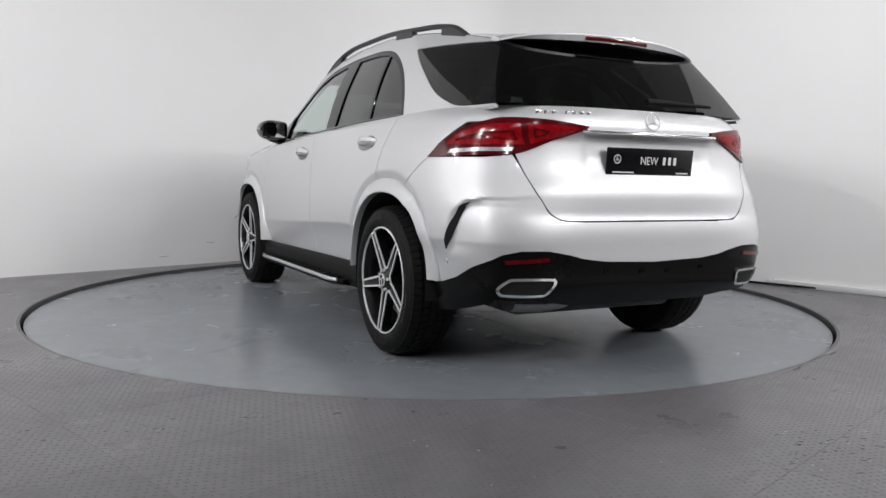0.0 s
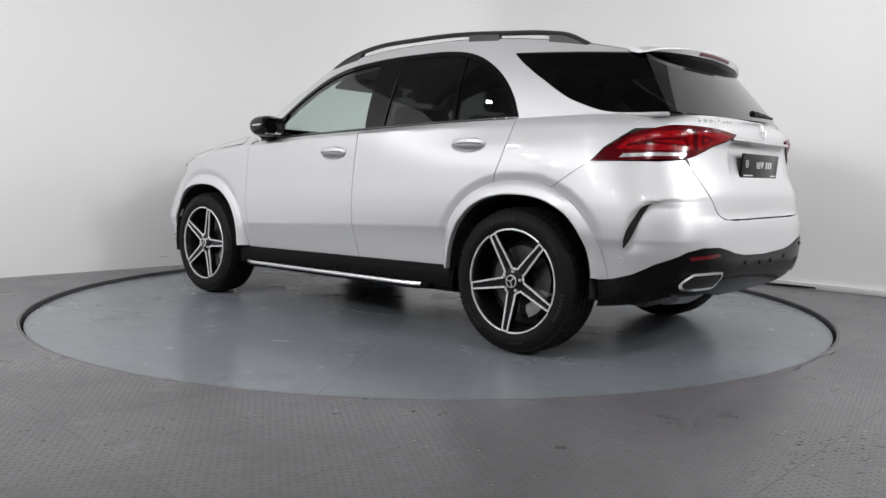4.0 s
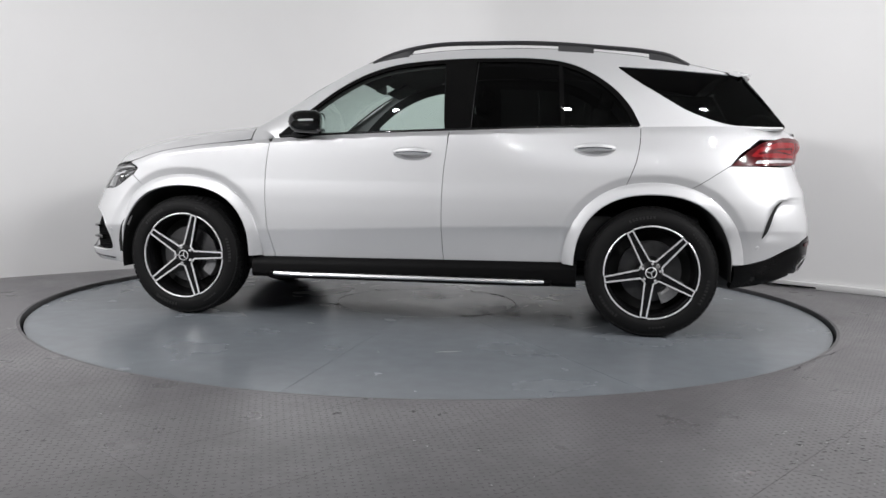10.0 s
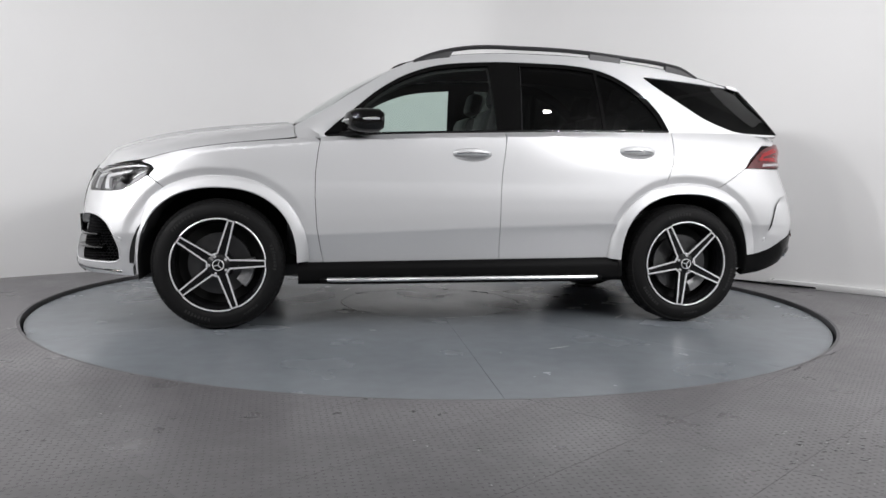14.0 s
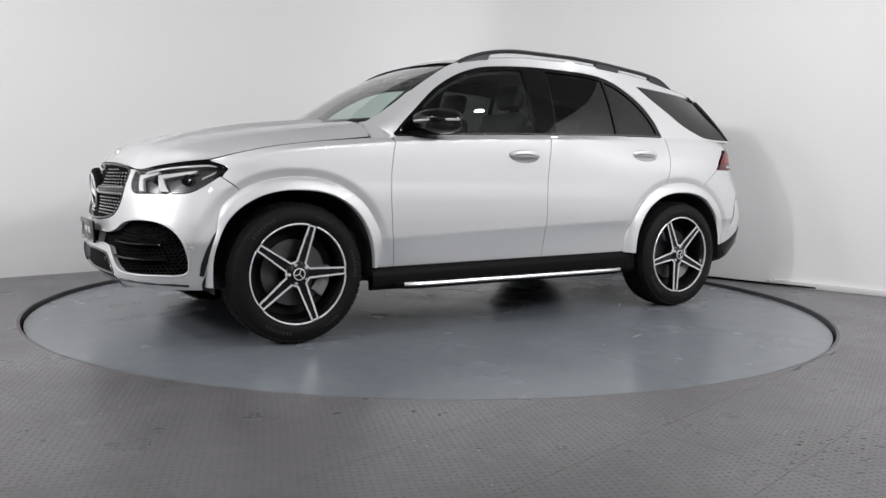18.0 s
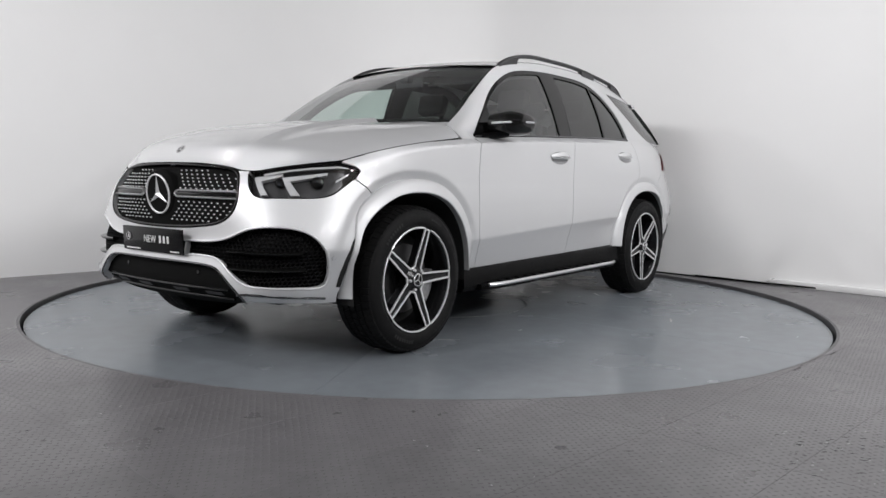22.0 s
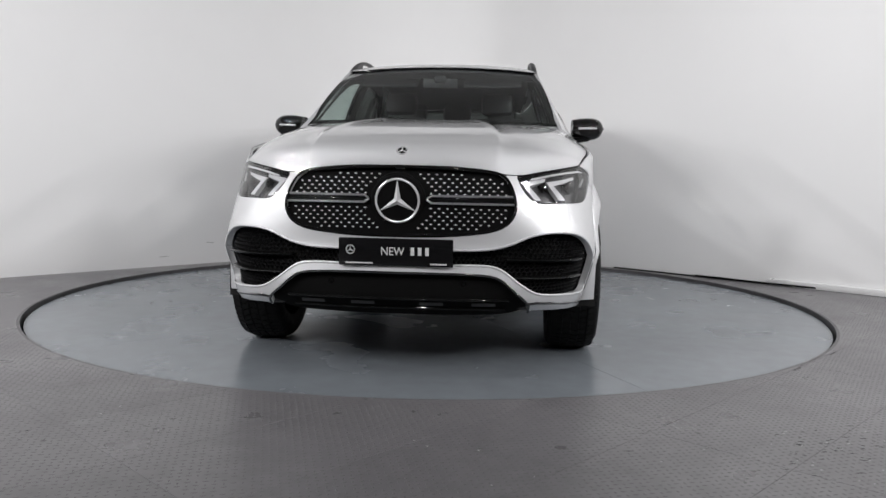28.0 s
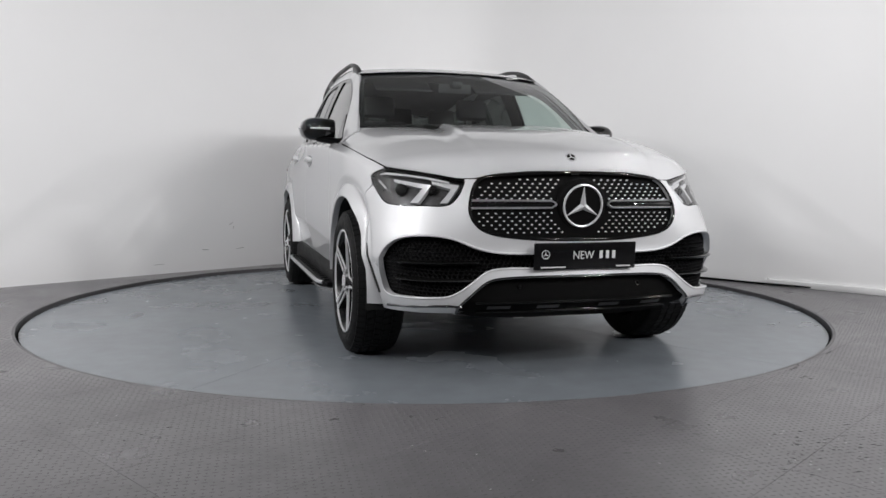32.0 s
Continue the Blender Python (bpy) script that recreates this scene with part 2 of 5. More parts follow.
def inset(poly, d):
    """Moves a closed outline inwards by d."""
    a = np.roll(poly, 1, 0)
    b = np.roll(poly, -1, 0)
    e1, e2 = poly - a, b - poly
    e1 = e1 / np.maximum(np.linalg.norm(e1, axis=1, keepdims=True), 1e-9)
    e2 = e2 / np.maximum(np.linalg.norm(e2, axis=1, keepdims=True), 1e-9)
    t = e1 + e2
    t /= np.maximum(np.linalg.norm(t, axis=1, keepdims=True), 1e-9)
    area2 = np.sum(poly[:, 0] * b[:, 1] - b[:, 0] * poly[:, 1])
    n = np.stack([-t[:, 1], t[:, 0]], 1) * (1 if area2 > 0 else -1)
    return poly + n * d


def inside(pts, poly):
    x, y = pts[:, 0:1], pts[:, 1:2]
    a, b = poly[None], np.roll(poly, -1, 0)[None]
    c = ((a[..., 1] > y) != (b[..., 1] > y)) & (x < (b[..., 0] - a[..., 0]) * (y - a[..., 1]) / (b[..., 1] - a[..., 1] + 1e-15) + a[..., 0])
    return np.sum(c, 1) % 2 == 1


def nearest(pts, poly):
    """Distance to an outline, and the nearest point of it."""
    a, b = poly, np.roll(poly, -1, 0)
    best, at = np.full(len(pts), 1e9), pts.copy()
    for i in range(len(poly)):
        d = b[i] - a[i]
        t = np.clip(((pts - a[i]) @ d) / max(d @ d, 1e-12), 0, 1)
        q = a[i] + t[:, None] * d
        r = np.hypot(*(pts - q).T)
        m = r < best
        best[m], at[m] = r[m], q[m]
    return best, at


def normal_of(fn, P, e=0.004):
    du = fn(P + [e, 0]) - fn(P - [e, 0])
    dv = fn(P + [0, e]) - fn(P - [0, e])
    n = np.cross(du, dv)
    return n / np.maximum(np.linalg.norm(n, axis=1, keepdims=True), 1e-9)


def lifted(fn, d, sign=1):
    """The surface fn, moved out by d along its normal."""
    return lambda P: fn(P) + normal_of(fn, P) * d * sign


def sheet(name, fn, outline, mat, parent, holes=(), h=0.02, thick=0.012, sign=1, side=1, label="", rim_lift=0.0, angle=40):
    """A panel: the piece of the surface fn inside outline and outside holes, with a rim turned inwards. sign: 1 where fn's normal points out. side: -1 mirrors it."""
    lo, hi = outline.min(0) - h * 0.3, outline.max(0) + h * 0.3
    nu, nv = max(2, int((hi[0] - lo[0]) / h) + 1), max(2, int((hi[1] - lo[1]) / h) + 1)
    U, V = np.meshgrid(np.linspace(lo[0], hi[0], nu), np.linspace(lo[1], hi[1], nv), indexing="ij")
    P = np.stack([U.ravel(), V.ravel()], 1)
    step = max((hi[0] - lo[0]) / (nu - 1), (hi[1] - lo[1]) / (nv - 1))
    D, Q = np.full(len(P), 1e9), P.copy()
    for poly in (outline, *holes):
        d, q = nearest(P, poly)
        m = d < D
        D[m], Q[m] = d[m], q[m]
    move = D < step * 0.5
    P[move] = Q[move]
    for poly in (outline, *holes):
        a, b = poly - np.roll(poly, 1, 0), np.roll(poly, -1, 0) - poly
        turn = np.abs(np.arctan2(a[:, 0] * b[:, 1] - a[:, 1] * b[:, 0], np.sum(a * b, 1)))
        for c in poly[turn > 0.6]:
            d = np.hypot(*(P - c).T)
            i = np.argmin(d)
            P[i], move[i] = c, True
    out = ~move & ~inside(P, outline)
    for poly in holes:
        out |= ~move & inside(P, poly)
    I = np.arange(nu * nv).reshape(nu, nv)
    Q4 = np.stack([I[:-1, :-1].ravel(), I[1:, :-1].ravel(), I[1:, 1:].ravel(), I[:-1, 1:].ravel()], 1)
    bad = out[Q4]
    one = Q4[bad.sum(1) == 1]
    rot = np.array([np.roll(f, -1 - int(np.argmax(out[f]))) for f in one], int).reshape(-1, 4)
    F = np.concatenate([Q4[bad.sum(1) == 0], np.stack([rot[:, 0], rot[:, 1], rot[:, 2], rot[:, 2]], 1)])
    C = np.where((F[:, 2] == F[:, 3])[:, None], P[F[:, :3]].mean(1), P[F].mean(1))
    keep = inside(C, outline)
    for poly in holes:
        keep &= ~inside(C, poly)
    F = F[keep]
    ax, bx = P[F[:, 2]] - P[F[:, 0]], P[F[:, 3]] - P[F[:, 1]]
    F = F[np.abs(ax[:, 0] * bx[:, 1] - ax[:, 1] * bx[:, 0]) > 1e-8]
    X = fn(P)
    N = normal_of(fn, P) * sign
    used = np.unique(F)
    new_id = np.full(len(P), -1)
    new_id[used] = np.arange(len(used))
    X, N, F = X[used], N[used], new_id[F]
    if sign < 0:
        F = F[:, ::-1]
    edges = {}
    for f in F:
        for i in range(4):
            a, b = f[i], f[(i + 1) % 4]
            if a == b:
                continue
            edges[(a, b)] = edges.get((a, b), 0) + 1
    verts = [tuple(v) for v in X]
    faces = [tuple(f) for f in F]
    if thick:
        top, low = {}, {}
        border = [(a, b) for (a, b) in edges if (b, a) not in edges]
        for a, b in border:
            for i in (a, b):
                if i not in top:
                    top[i] = len(verts)
                    verts.append(tuple(X[i]))
                    low[i] = len(verts)
                    verts.append(tuple(X[i] - N[i] * thick))
            faces.append((top[b], top[a], low[a], low[b]))
    if side < 0:
        verts = [(v[0], -v[1], v[2]) for v in verts]
        faces = [f[::-1] for f in faces]
    clean = []
    for f in faces:
        g = []
        for i in f:
            if i not in g:
                g.append(i)
        if len(set(g)) > 2:
            clean.append(tuple(g))
    return raw(name, verts, clean, mat, parent, label, True, angle)


def strip(name, fn, path, mat, parent, width, height, sign=1, side=1, label="", closed=False, n=6):
    """A half-round bead laid on a surface along a path of its parameters."""
    P = np.array(path, float)
    X, N = fn(P), normal_of(fn, P) * sign
    k = len(P)
    T = np.roll(X, -1, 0) - np.roll(X, 1, 0)
    if not closed:
        T[0], T[-1] = X[1] - X[0], X[-1] - X[-2]
    T /= np.maximum(np.linalg.norm(T, axis=1, keepdims=True), 1e-9)
    B = np.cross(T, N)
    verts, faces = [], []
    for i in range(k):
        for j in range(n + 1):
            a = math.pi * j / n
            verts.append(X[i] + B[i] * (math.cos(a) * width / 2) + N[i] * (math.sin(a) * height - 0.001))
    for i in range(k if closed else k - 1):
        for j in range(n):
            a, b = i * (n + 1) + j, ((i + 1) % k) * (n + 1) + j
            faces.append((a, b, b + 1, a + 1))
    if side < 0:
        verts = [(v[0], -v[1], v[2]) for v in verts]
    else:
        faces = [f[::-1] for f in faces]
    return raw(name, verts, faces, mat, parent, label, True, 60)


def band(name, fn, pa, pb, mat, parent, label="", n=40, across=4):
    """A strip of the surface fn between two paths of its parameters."""
    a, b = np.array(pa, float), np.array(pb, float)
    t = np.linspace(0, 1, len(a))
    fa, fb = [lerp(list(zip(t, q[:, k]))) for q in (a,) for k in (0, 1)], [lerp(list(zip(t, q[:, k]))) for q in (b,) for k in (0, 1)]
    T, S = np.meshgrid(np.linspace(0, 1, n), np.linspace(0, 1, across), indexing="ij")
    T, S = T.ravel(), S.ravel()
    P = np.stack([fa[k](T) * (1 - S) + fb[k](T) * S for k in (0, 1)], 1)
    X = fn(P)
    I = np.arange(n * across).reshape(n, across)
    F = np.stack([I[:-1, :-1].ravel(), I[1:, :-1].ravel(), I[1:, 1:].ravel(), I[:-1, 1:].ravel()], 1)
    return raw(name, X, F, mat, parent, label)


# ---------------------------------------------------------------- the hall
PIT = material("pit_dark", (0.012, 0.012, 0.012), 0.8, 0, 0, 8, 0.2)
SEAMDARK = material("floor_joint_dirt", (0.10, 0.098, 0.10), 0.8, 0, 0, 3, 0.15)
# bars darker than the plates: the relief's shading put into the colour
BARS = material("tread_bar_shade", (0.124, 0.119, 0.125), 0.40, 0, 0, 5, 0.30)
LIP = material("steel_edge_ring", (0.105, 0.102, 0.106), 0.5, 0.0, 0, 20, 0.2)
SCUFF = material("grey_scuff", (0.30, 0.30, 0.295), 0.7)
HOLE = 2.765
SUNK = 0.022
FLOORZ = 0.006


def flat(z):
    return lambda P: np.stack([P[:, 0], P[:, 1], np.full(len(P), z)], 1)


def circle(r, n=160, cx=0.0, cy=0.0):
    return np.array([(cx + r * math.cos(2 * math.pi * i / n), cy + r * math.sin(2 * math.pi * i / n)) for i in range(n)])


def hall():
    # bed of the floor with the turntable's pit
    bm = bmesh.new()
    n = 160
    rings = []
    for r, z in ((0.01, -0.15), (HOLE + 0.004, -0.15), (HOLE + 0.004, 0.0), (4.6, 0.0), (14.0, 0.0)):
        rings.append([bm.verts.new((r * math.cos(2 * math.pi * i / n), r * math.sin(2 * math.pi * i / n), z)) for i in range(n)])
    for a, b in zip(rings, rings[1:]):
        for i in range(n):
            bm.faces.new((a[i], b[i], b[(i + 1) % n], a[(i + 1) % n]))
    bm.faces.new(rings[0])
    floor = new("floor", finish(bm, "floor", SEAMDARK, False))
    tagged(floor, "dark grey painted steel tread plate floor round the turntable", "floor", kind="structure")
    # steel edge ring round the pit
    bm = bmesh.new()
    lathe(bm, [(HOLE + 0.018, FLOORZ - 0.004), (HOLE + 0.017, FLOORZ - 0.0006), (HOLE + 0.0012, FLOORZ - 0.0006), (HOLE, FLOORZ - 0.002), (HOLE, -0.11)], 160, axis="z")
    part("edge_ring", bm, LIP, floor, "grey steel ring round the pit")

    # two walls meeting in a swept corner
    A, C, B = Vector((-1.74, 2.51)), Vector((-0.10, 4.15)), Vector((0.88, 3.17))
    left = Vector((-1, -1)).normalized()
    right = Vector((1, -1)).normalized()
    line = [A + left * 9.0, A + left * 4.5, A]
    line += [A * (1 - t) ** 2 + C * 2 * t * (1 - t) + B * t * t for t in (k / 14 for k in range(1, 14))]
    line += [B, B + right * 4.5, B + right * 9.0]

    def wall(name, pts, label, mat):
        bm = bmesh.new()
        cols = []
        for i, p in enumerate(pts):
            d = (pts[min(i + 1, len(pts) - 1)] - pts[max(i - 1, 0)]).normalized()
            out = Vector((-d.y, d.x))
            cols.append([bm.verts.new((*p, 0)), bm.verts.new((*p, CEIL)), bm.verts.new((*(p + out * 0.15), CEIL)), bm.verts.new((*(p + out * 0.15), 0))])
        for a, b in zip(cols, cols[1:]):
            for j in range(4):
                bm.faces.new((a[j], b[j], b[(j + 1) % 4], a[(j + 1) % 4]))
        bm.faces.new(cols[0])
        bm.faces.new(cols[-1][::-1])
        return tagged(new(name, finish(bm, name, mat, True, 25)), label, "wall", kind="structure")

    studio = wall("wall_studio", line, "white painted studio wall with a swept corner and a few scuffs", WALL)
    p0, p1 = line[0], line[-1]
    # unseen wall, added to close the hall and bounce light from the front
    wall("wall_back", [p1, Vector((p1.x, -9.0)), Vector((p0.x, -9.0)), p0], "unseen plain grey hall wall behind the camera, there for bounce light", DARKHALL)
    # two unseen ceilings, added to shape the light from above
    bm = bmesh.new()
    box(bm, 0, 3.0, CEIL + 0.1, 19, 8.0, 0.2)
    tagged(new("ceiling", finish(bm, "ceiling", STAGECEIL, False)), "unseen light grey ceiling over the stage, there for bounce light", "ceiling", kind="structure")
    bm = bmesh.new()
    box(bm, 0, -5.5, CEIL + 0.15, 19, 9.0, 0.3)
    tagged(new("ceiling_hall", finish(bm, "ceiling_hall", CEILPAINT, False)), "unseen grey hall ceiling behind the camera, there for darker reflections", "ceiling", kind="structure")

    # foot of the right wall: low white kerb, dark strip, loose cable
    def along(x0, x1, back, z0, z1, depth, name, mat, label):
        bm = bmesh.new()
        k = 4.05
        a, b = Vector((x0, k - x0)), Vector((x1, k - x1))
        m = Matrix.Translation(((a.x + b.x) / 2, (a.y + b.y) / 2, (z0 + z1) / 2)) @ Matrix.Rotation(radians(-45), 4, "Z")
        box(bm, 0, -depth / 2 + back, 0, (b - a).length, depth, z1 - z0, 0.004, m)
        return tagged(new(name, finish(bm, name, mat)), label, "skirting", kind="structure")

    along(3.04, 7.0, 0.0, 0.008, 0.062, 0.035, "trim_kerb", WALL, "low white painted kerb along the wall")
    along(1.9, 7.0, -0.004, 0.0, 0.020, 0.014, "trim_joint", PIT, "dark strip along the foot of the wall")
    bm = bmesh.new()
    pts = []
    for i in range(40):
        t = i / 39
        x = 2.52 + 0.78 * t
        y = 4.05 - x - 0.045 - 0.03 * math.sin(3.0 * t) ** 2
        pts.append((x, y, 0.022))
    tube(bm, pts, 0.008, 0.008, 8)
    tagged(new("cable", finish(bm, "cable", TRIM)), "thin black cable lying along the wall foot", "cable")
    bm = bmesh.new()
    box(bm, 3.045, 0.975, 0.040, 0.02, 0.02, 0.05, 0.004)
    tagged(new("cable_clip", finish(bm, "cable_clip", TRIM)), "small black clip at the end of the white kerb", "clip")

    # scuffs on the left wall
    for x, z, w, hh, tilt in ((-2.04, 0.47, 0.05, 0.006, 35), (-2.02, 0.43, 0.03, 0.005, 70), (-1.97, 0.21, 0.09, 0.005, 3), (-2.25, 0.215, 0.08, 0.005, -4), (-2.60, 0.10, 0.10, 0.004, 2)):
        bm = bmesh.new()
        m = Matrix.Translation((x, x + 4.25, z)) @ Matrix.Rotation(radians(45), 4, "Z") @ Matrix.Rotation(radians(-tilt), 4, "Y")
        box(bm, 0, 0, 0, w, 0.004, hh, 0.0012, m, 1)
        part("scuff_mark", bm, SCUFF, studio)
    return floor


def turntable():
    R = 2.748
    bm = bmesh.new()
    lathe(bm, [(0.001, -0.006), (R - 0.006, -0.006), (R - 0.004, -0.10), (0.001, -0.10)], 160, axis="z")
    ob = new("turntable", finish(bm, "turntable", PIT, True, 30))
    tagged(ob, "blue-grey painted steel turntable disc, scuffed and slightly glossy", "turntable")
    hub = circle(0.665, 72, 0.02, 0.08)
    # six wedge plates and the round cover in the middle
    cuts = [radians(a) for a in (-39.4, 27.0, 87.0, 122.0, 182.0, 250.0)]
    for i, a in enumerate(cuts):
        b = cuts[(i + 1) % 6] + (2 * math.pi if i == 5 else 0)
        arc = [(R * math.cos(a + (b - a) * k / 40), R * math.sin(a + (b - a) * k / 40)) for k in range(41)]
        c = 0.55
        inn = [(c * math.cos(b + (a - b) * k / 10), c * math.sin(b + (a - b) * k / 10) + 0.05) for k in range(11)]
        o = inset(np.array(arc + inn), 0.0016)
        sheet("plate", flat(0.0), o, DISC, ob, holes=(circle(0.6665, 72, 0.02, 0.08),), h=0.07, thick=0.006)
    rnd = random.Random(4)
    t = 0.0
    while t < 6.1:
        n = rnd.uniform(0.12, 0.45)
        w = rnd.uniform(0.003, 0.008)
        verts, faces = [], []
        for k in range(9):
            f = k / 8
            q = w * math.sin(math.pi * f) ** 0.5 + 0.0008
            for r, z in ((0.668, 0.0006), (0.668 + q, 0.0012), (0.668 + q + 0.001, 0.0002)):
                verts.append((0.02 + r * math.cos(t + n * f), 0.08 + r * math.sin(t + n * f), z))
        for k in range(8):
            for j in range(2):
                faces.append((3 * k + j, 3 * k + j + 1, 3 * k + j + 4, 3 * k + j + 3))
        raw("worn_edge", verts, faces, SCUFF, ob)
        t += n + rnd.uniform(0.05, 0.4)
    # bare flakes where the paint has chipped, and pale crumbs
    for k in range(34):
        a, r = rnd.uniform(0, 6.28), rnd.uniform(0.72, 1.9) if k < 24 else rnd.uniform(1.0, 2.6)
        lng, wid = (rnd.uniform(0.02, 0.10), rnd.uniform(0.003, 0.009)) if k < 24 else (rnd.uniform(0.006, 0.012), rnd.uniform(0.004, 0.007))
        turn = a + 1.57 + rnd.uniform(-0.5, 0.5)
        c, d = math.cos(turn), math.sin(turn)
        pts = []
        for i in range(12):
            t = 2 * math.pi * i / 12
            f = rnd.uniform(0.65, 1.15)
            px, py = lng * f * math.cos(t), wid * f * math.sin(t)
            pts.append((r * math.cos(a) + px * c - py * d, r * math.sin(a) + px * d + py * c))
        verts = [(*p, 0.0003) for p in pts] + [(r * math.cos(a), r * math.sin(a), 0.0022)]
        raw("paint_flake", verts, [(i, (i + 1) % 12, 12) for i in range(12)], SCUFF if rnd.random() < 0.55 else SEAMDARK, ob)
    sheet("hub_cover", flat(0.0), circle(0.6640, 72, 0.02, 0.08), DISC, ob, h=0.07, thick=0.006, label="round cover plate")
    return ob


FLOOR_OB = hall()
DISC_OB = turntable()


# ---------------------------------------------------------------- the car's surfaces
# Car space: x forward, y to its left, z up, the origin on the ground midway between the axles.
HUBX, HUBZ, HUBY = 1.4975, 0.370, 0.979
wide = lerp([(0.20, 0.862), (0.30, 0.884), (0.40, 0.9100), (0.47, 0.9335), (0.530, 0.9550), (0.545, 0.9605), (0.551, 0.9629), (0.556, 0.9634), (0.58, 0.9648), (0.64, 0.9674), (0.75, 0.9680), (0.90, 0.9605), (1.00, 0.950), (1.08, 0.929), (1.15, 0.896), (1.20, 0.870), (1.26, 0.824)])
nose = lerp([(0.20, 2.22), (0.28, 2.33), (0.34, 2.395), (0.40, 2.40), (0.50, 2.385), (0.62, 2.365), (0.77, 2.37), (0.85, 2.355), (0.92, 2.315), (0.97, 2.28), (1.02, 2.20)])
tail = lerp([(0.22, 2.18), (0.30, 2.32), (0.42, 2.435), (0.58, 2.465), (0.70, 2.462), (0.722, 2.458), (0.745, 2.451), (0.80, 2.448), (0.838, 2.447), (0.850, 2.4455), (0.95, 2.412), (1.08, 2.40), (1.14, 2.42), (1.20, 2.40), (1.25, 2.33), (1.30, 2.25)])
tail_s = lerp([(0.22, 2.18), (0.30, 2.32), (0.42, 2.435), (0.58, 2.465), (0.70, 2.462), (0.80, 2.454), (0.85, 2.444), (0.95, 2.416), (1.08, 2.40), (1.14, 2.42), (1.20, 2.40), (1.25, 2.33), (1.30, 2.25)])
nose_n = lerp([(0.2, 5.0), (0.5, 5.0), (0.8, 3.3), (1.3, 3.0)])
tail_n = lerp([(0.2, 6.0), (0.6, 5.5), (1.0, 4.0), (1.3, 3.8)])
XM = 1.3
shoulder = lerp([(2.30, 0.900), (2.06, 0.952), (1.957, 0.981), (1.85, 1.012), (1.71, 1.047), (1.43, 1.094), (1.10, 1.130), (0.88, 1.150), (0.52, 1.173), (-0.26, 1.207), (-0.73, 1.224), (-1.39, 1.237), (-1.9, 1.245), (-2.4, 1.245)])


def lean(x):
    """The doors' crease climbs towards the rear."""
    return 0.084 * np.clip((0.9 - x) / 1.81, 0, 1)


def crease_z(x, z):
    w = np.clip(1 - np.abs(z - 0.585) / 0.25, 0, 1)
    return z - lean(x) * w * w * (3 - 2 * w)


def hollow(x, z):
    """The bevelled band just above each wheel arch."""
    y = 0.0
    for xw in (HUBX, -HUBX):
        rho = (np.abs(x - xw) ** 2.25 + np.abs(np.maximum(z - HUBZ, 0)) ** 2.25) ** (1 / 2.25)
        y = y + 0.017 * (1 - np.clip((rho - 0.528) / 0.046, 0, 1)) * np.clip((z - 0.45) / 0.2, 0, 1)
    return y


def half(x, z):
    x, z = np.asarray(x, float), np.asarray(z, float)
    w = wide(crease_z(x, z))
    # the wing stands nearly upright to a crease just under the bonnet's edge, then turns in
    k = np.clip((x + 1.3) / 1.0, 0, 1)
    k = k * k * (3 - 2 * k) * np.clip((1.93 - x) / 0.16, 0, 1)
    below = shoulder(x) - z
    at = np.minimum(z, shoulder(x) - 0.034)
    flank = wide(0.88 + np.maximum(at - 0.88, 0) * 0.45)
    edge = wide(shoulder(x))
    turned = np.where(below > 0.034, flank, edge + (flank - edge) * np.clip(below / 0.034, 0, 1))
    w = np.where((z > 0.88) & (z < shoulder(x)), w + (turned - w) * k, w)
    f = np.clip((x - XM) / (nose(z) - XM), 0, 1)
    r = np.clip((-x - XM) / (tail_s(z) - XM), 0, 1)
    k = np.where(x > 0, (1 - f ** nose_n(z)) ** (1 / nose_n(z)), (1 - r ** tail_n(z)) ** (1 / tail_n(z)))
    y = w * k
    y = y - hollow(x, z)
    return y


def side_fn(P):
    return np.stack([P[:, 0], half(P[:, 0], P[:, 1]), P[:, 1]], 1)


def end_fn(length, power, sx):
    def fn(P):
        a, z = P[:, 0], P[:, 1]
        c, s = np.cos(a), np.sin(a)
        n = power(z)
        r = (np.abs(c) ** n + np.abs(s) ** n) ** (-1 / n)
        long = length(z)
        if sx < 0:
            k = np.clip((0.74 - np.abs(a)) / 0.16, 0, 1)
            long = tail_s(z) + (long - tail_s(z)) * k * k * (3 - 2 * k)
        x = XM + (long - XM) * r * c
        y = wide(crease_z(-0.9 * np.ones_like(z) if sx < 0 else np.ones_like(z), z)) * r * s
        y = y - np.sign(s) * hollow(sx * x, z)
        return np.stack([sx * x, y, z], 1)

    return fn


def nose_bulge(P):
    X = nose_fn0(P)
    b = np.clip(1 - (X[:, 1] / 0.62) ** 2, 0, 1)
    X[:, 0] += 0.035 * b * b
    return X


nose_fn0 = end_fn(nose, nose_n, 1)
nose_fn = nose_bulge
tail_fn0 = end_fn(tail, tail_n, -1)
scoop_x = lerp([(0.54, 2.09), (0.60, 2.116), (0.67, 2.133), (0.787, 2.187), (0.815, 2.235), (0.826, 2.33), (0.83, 2.45)])


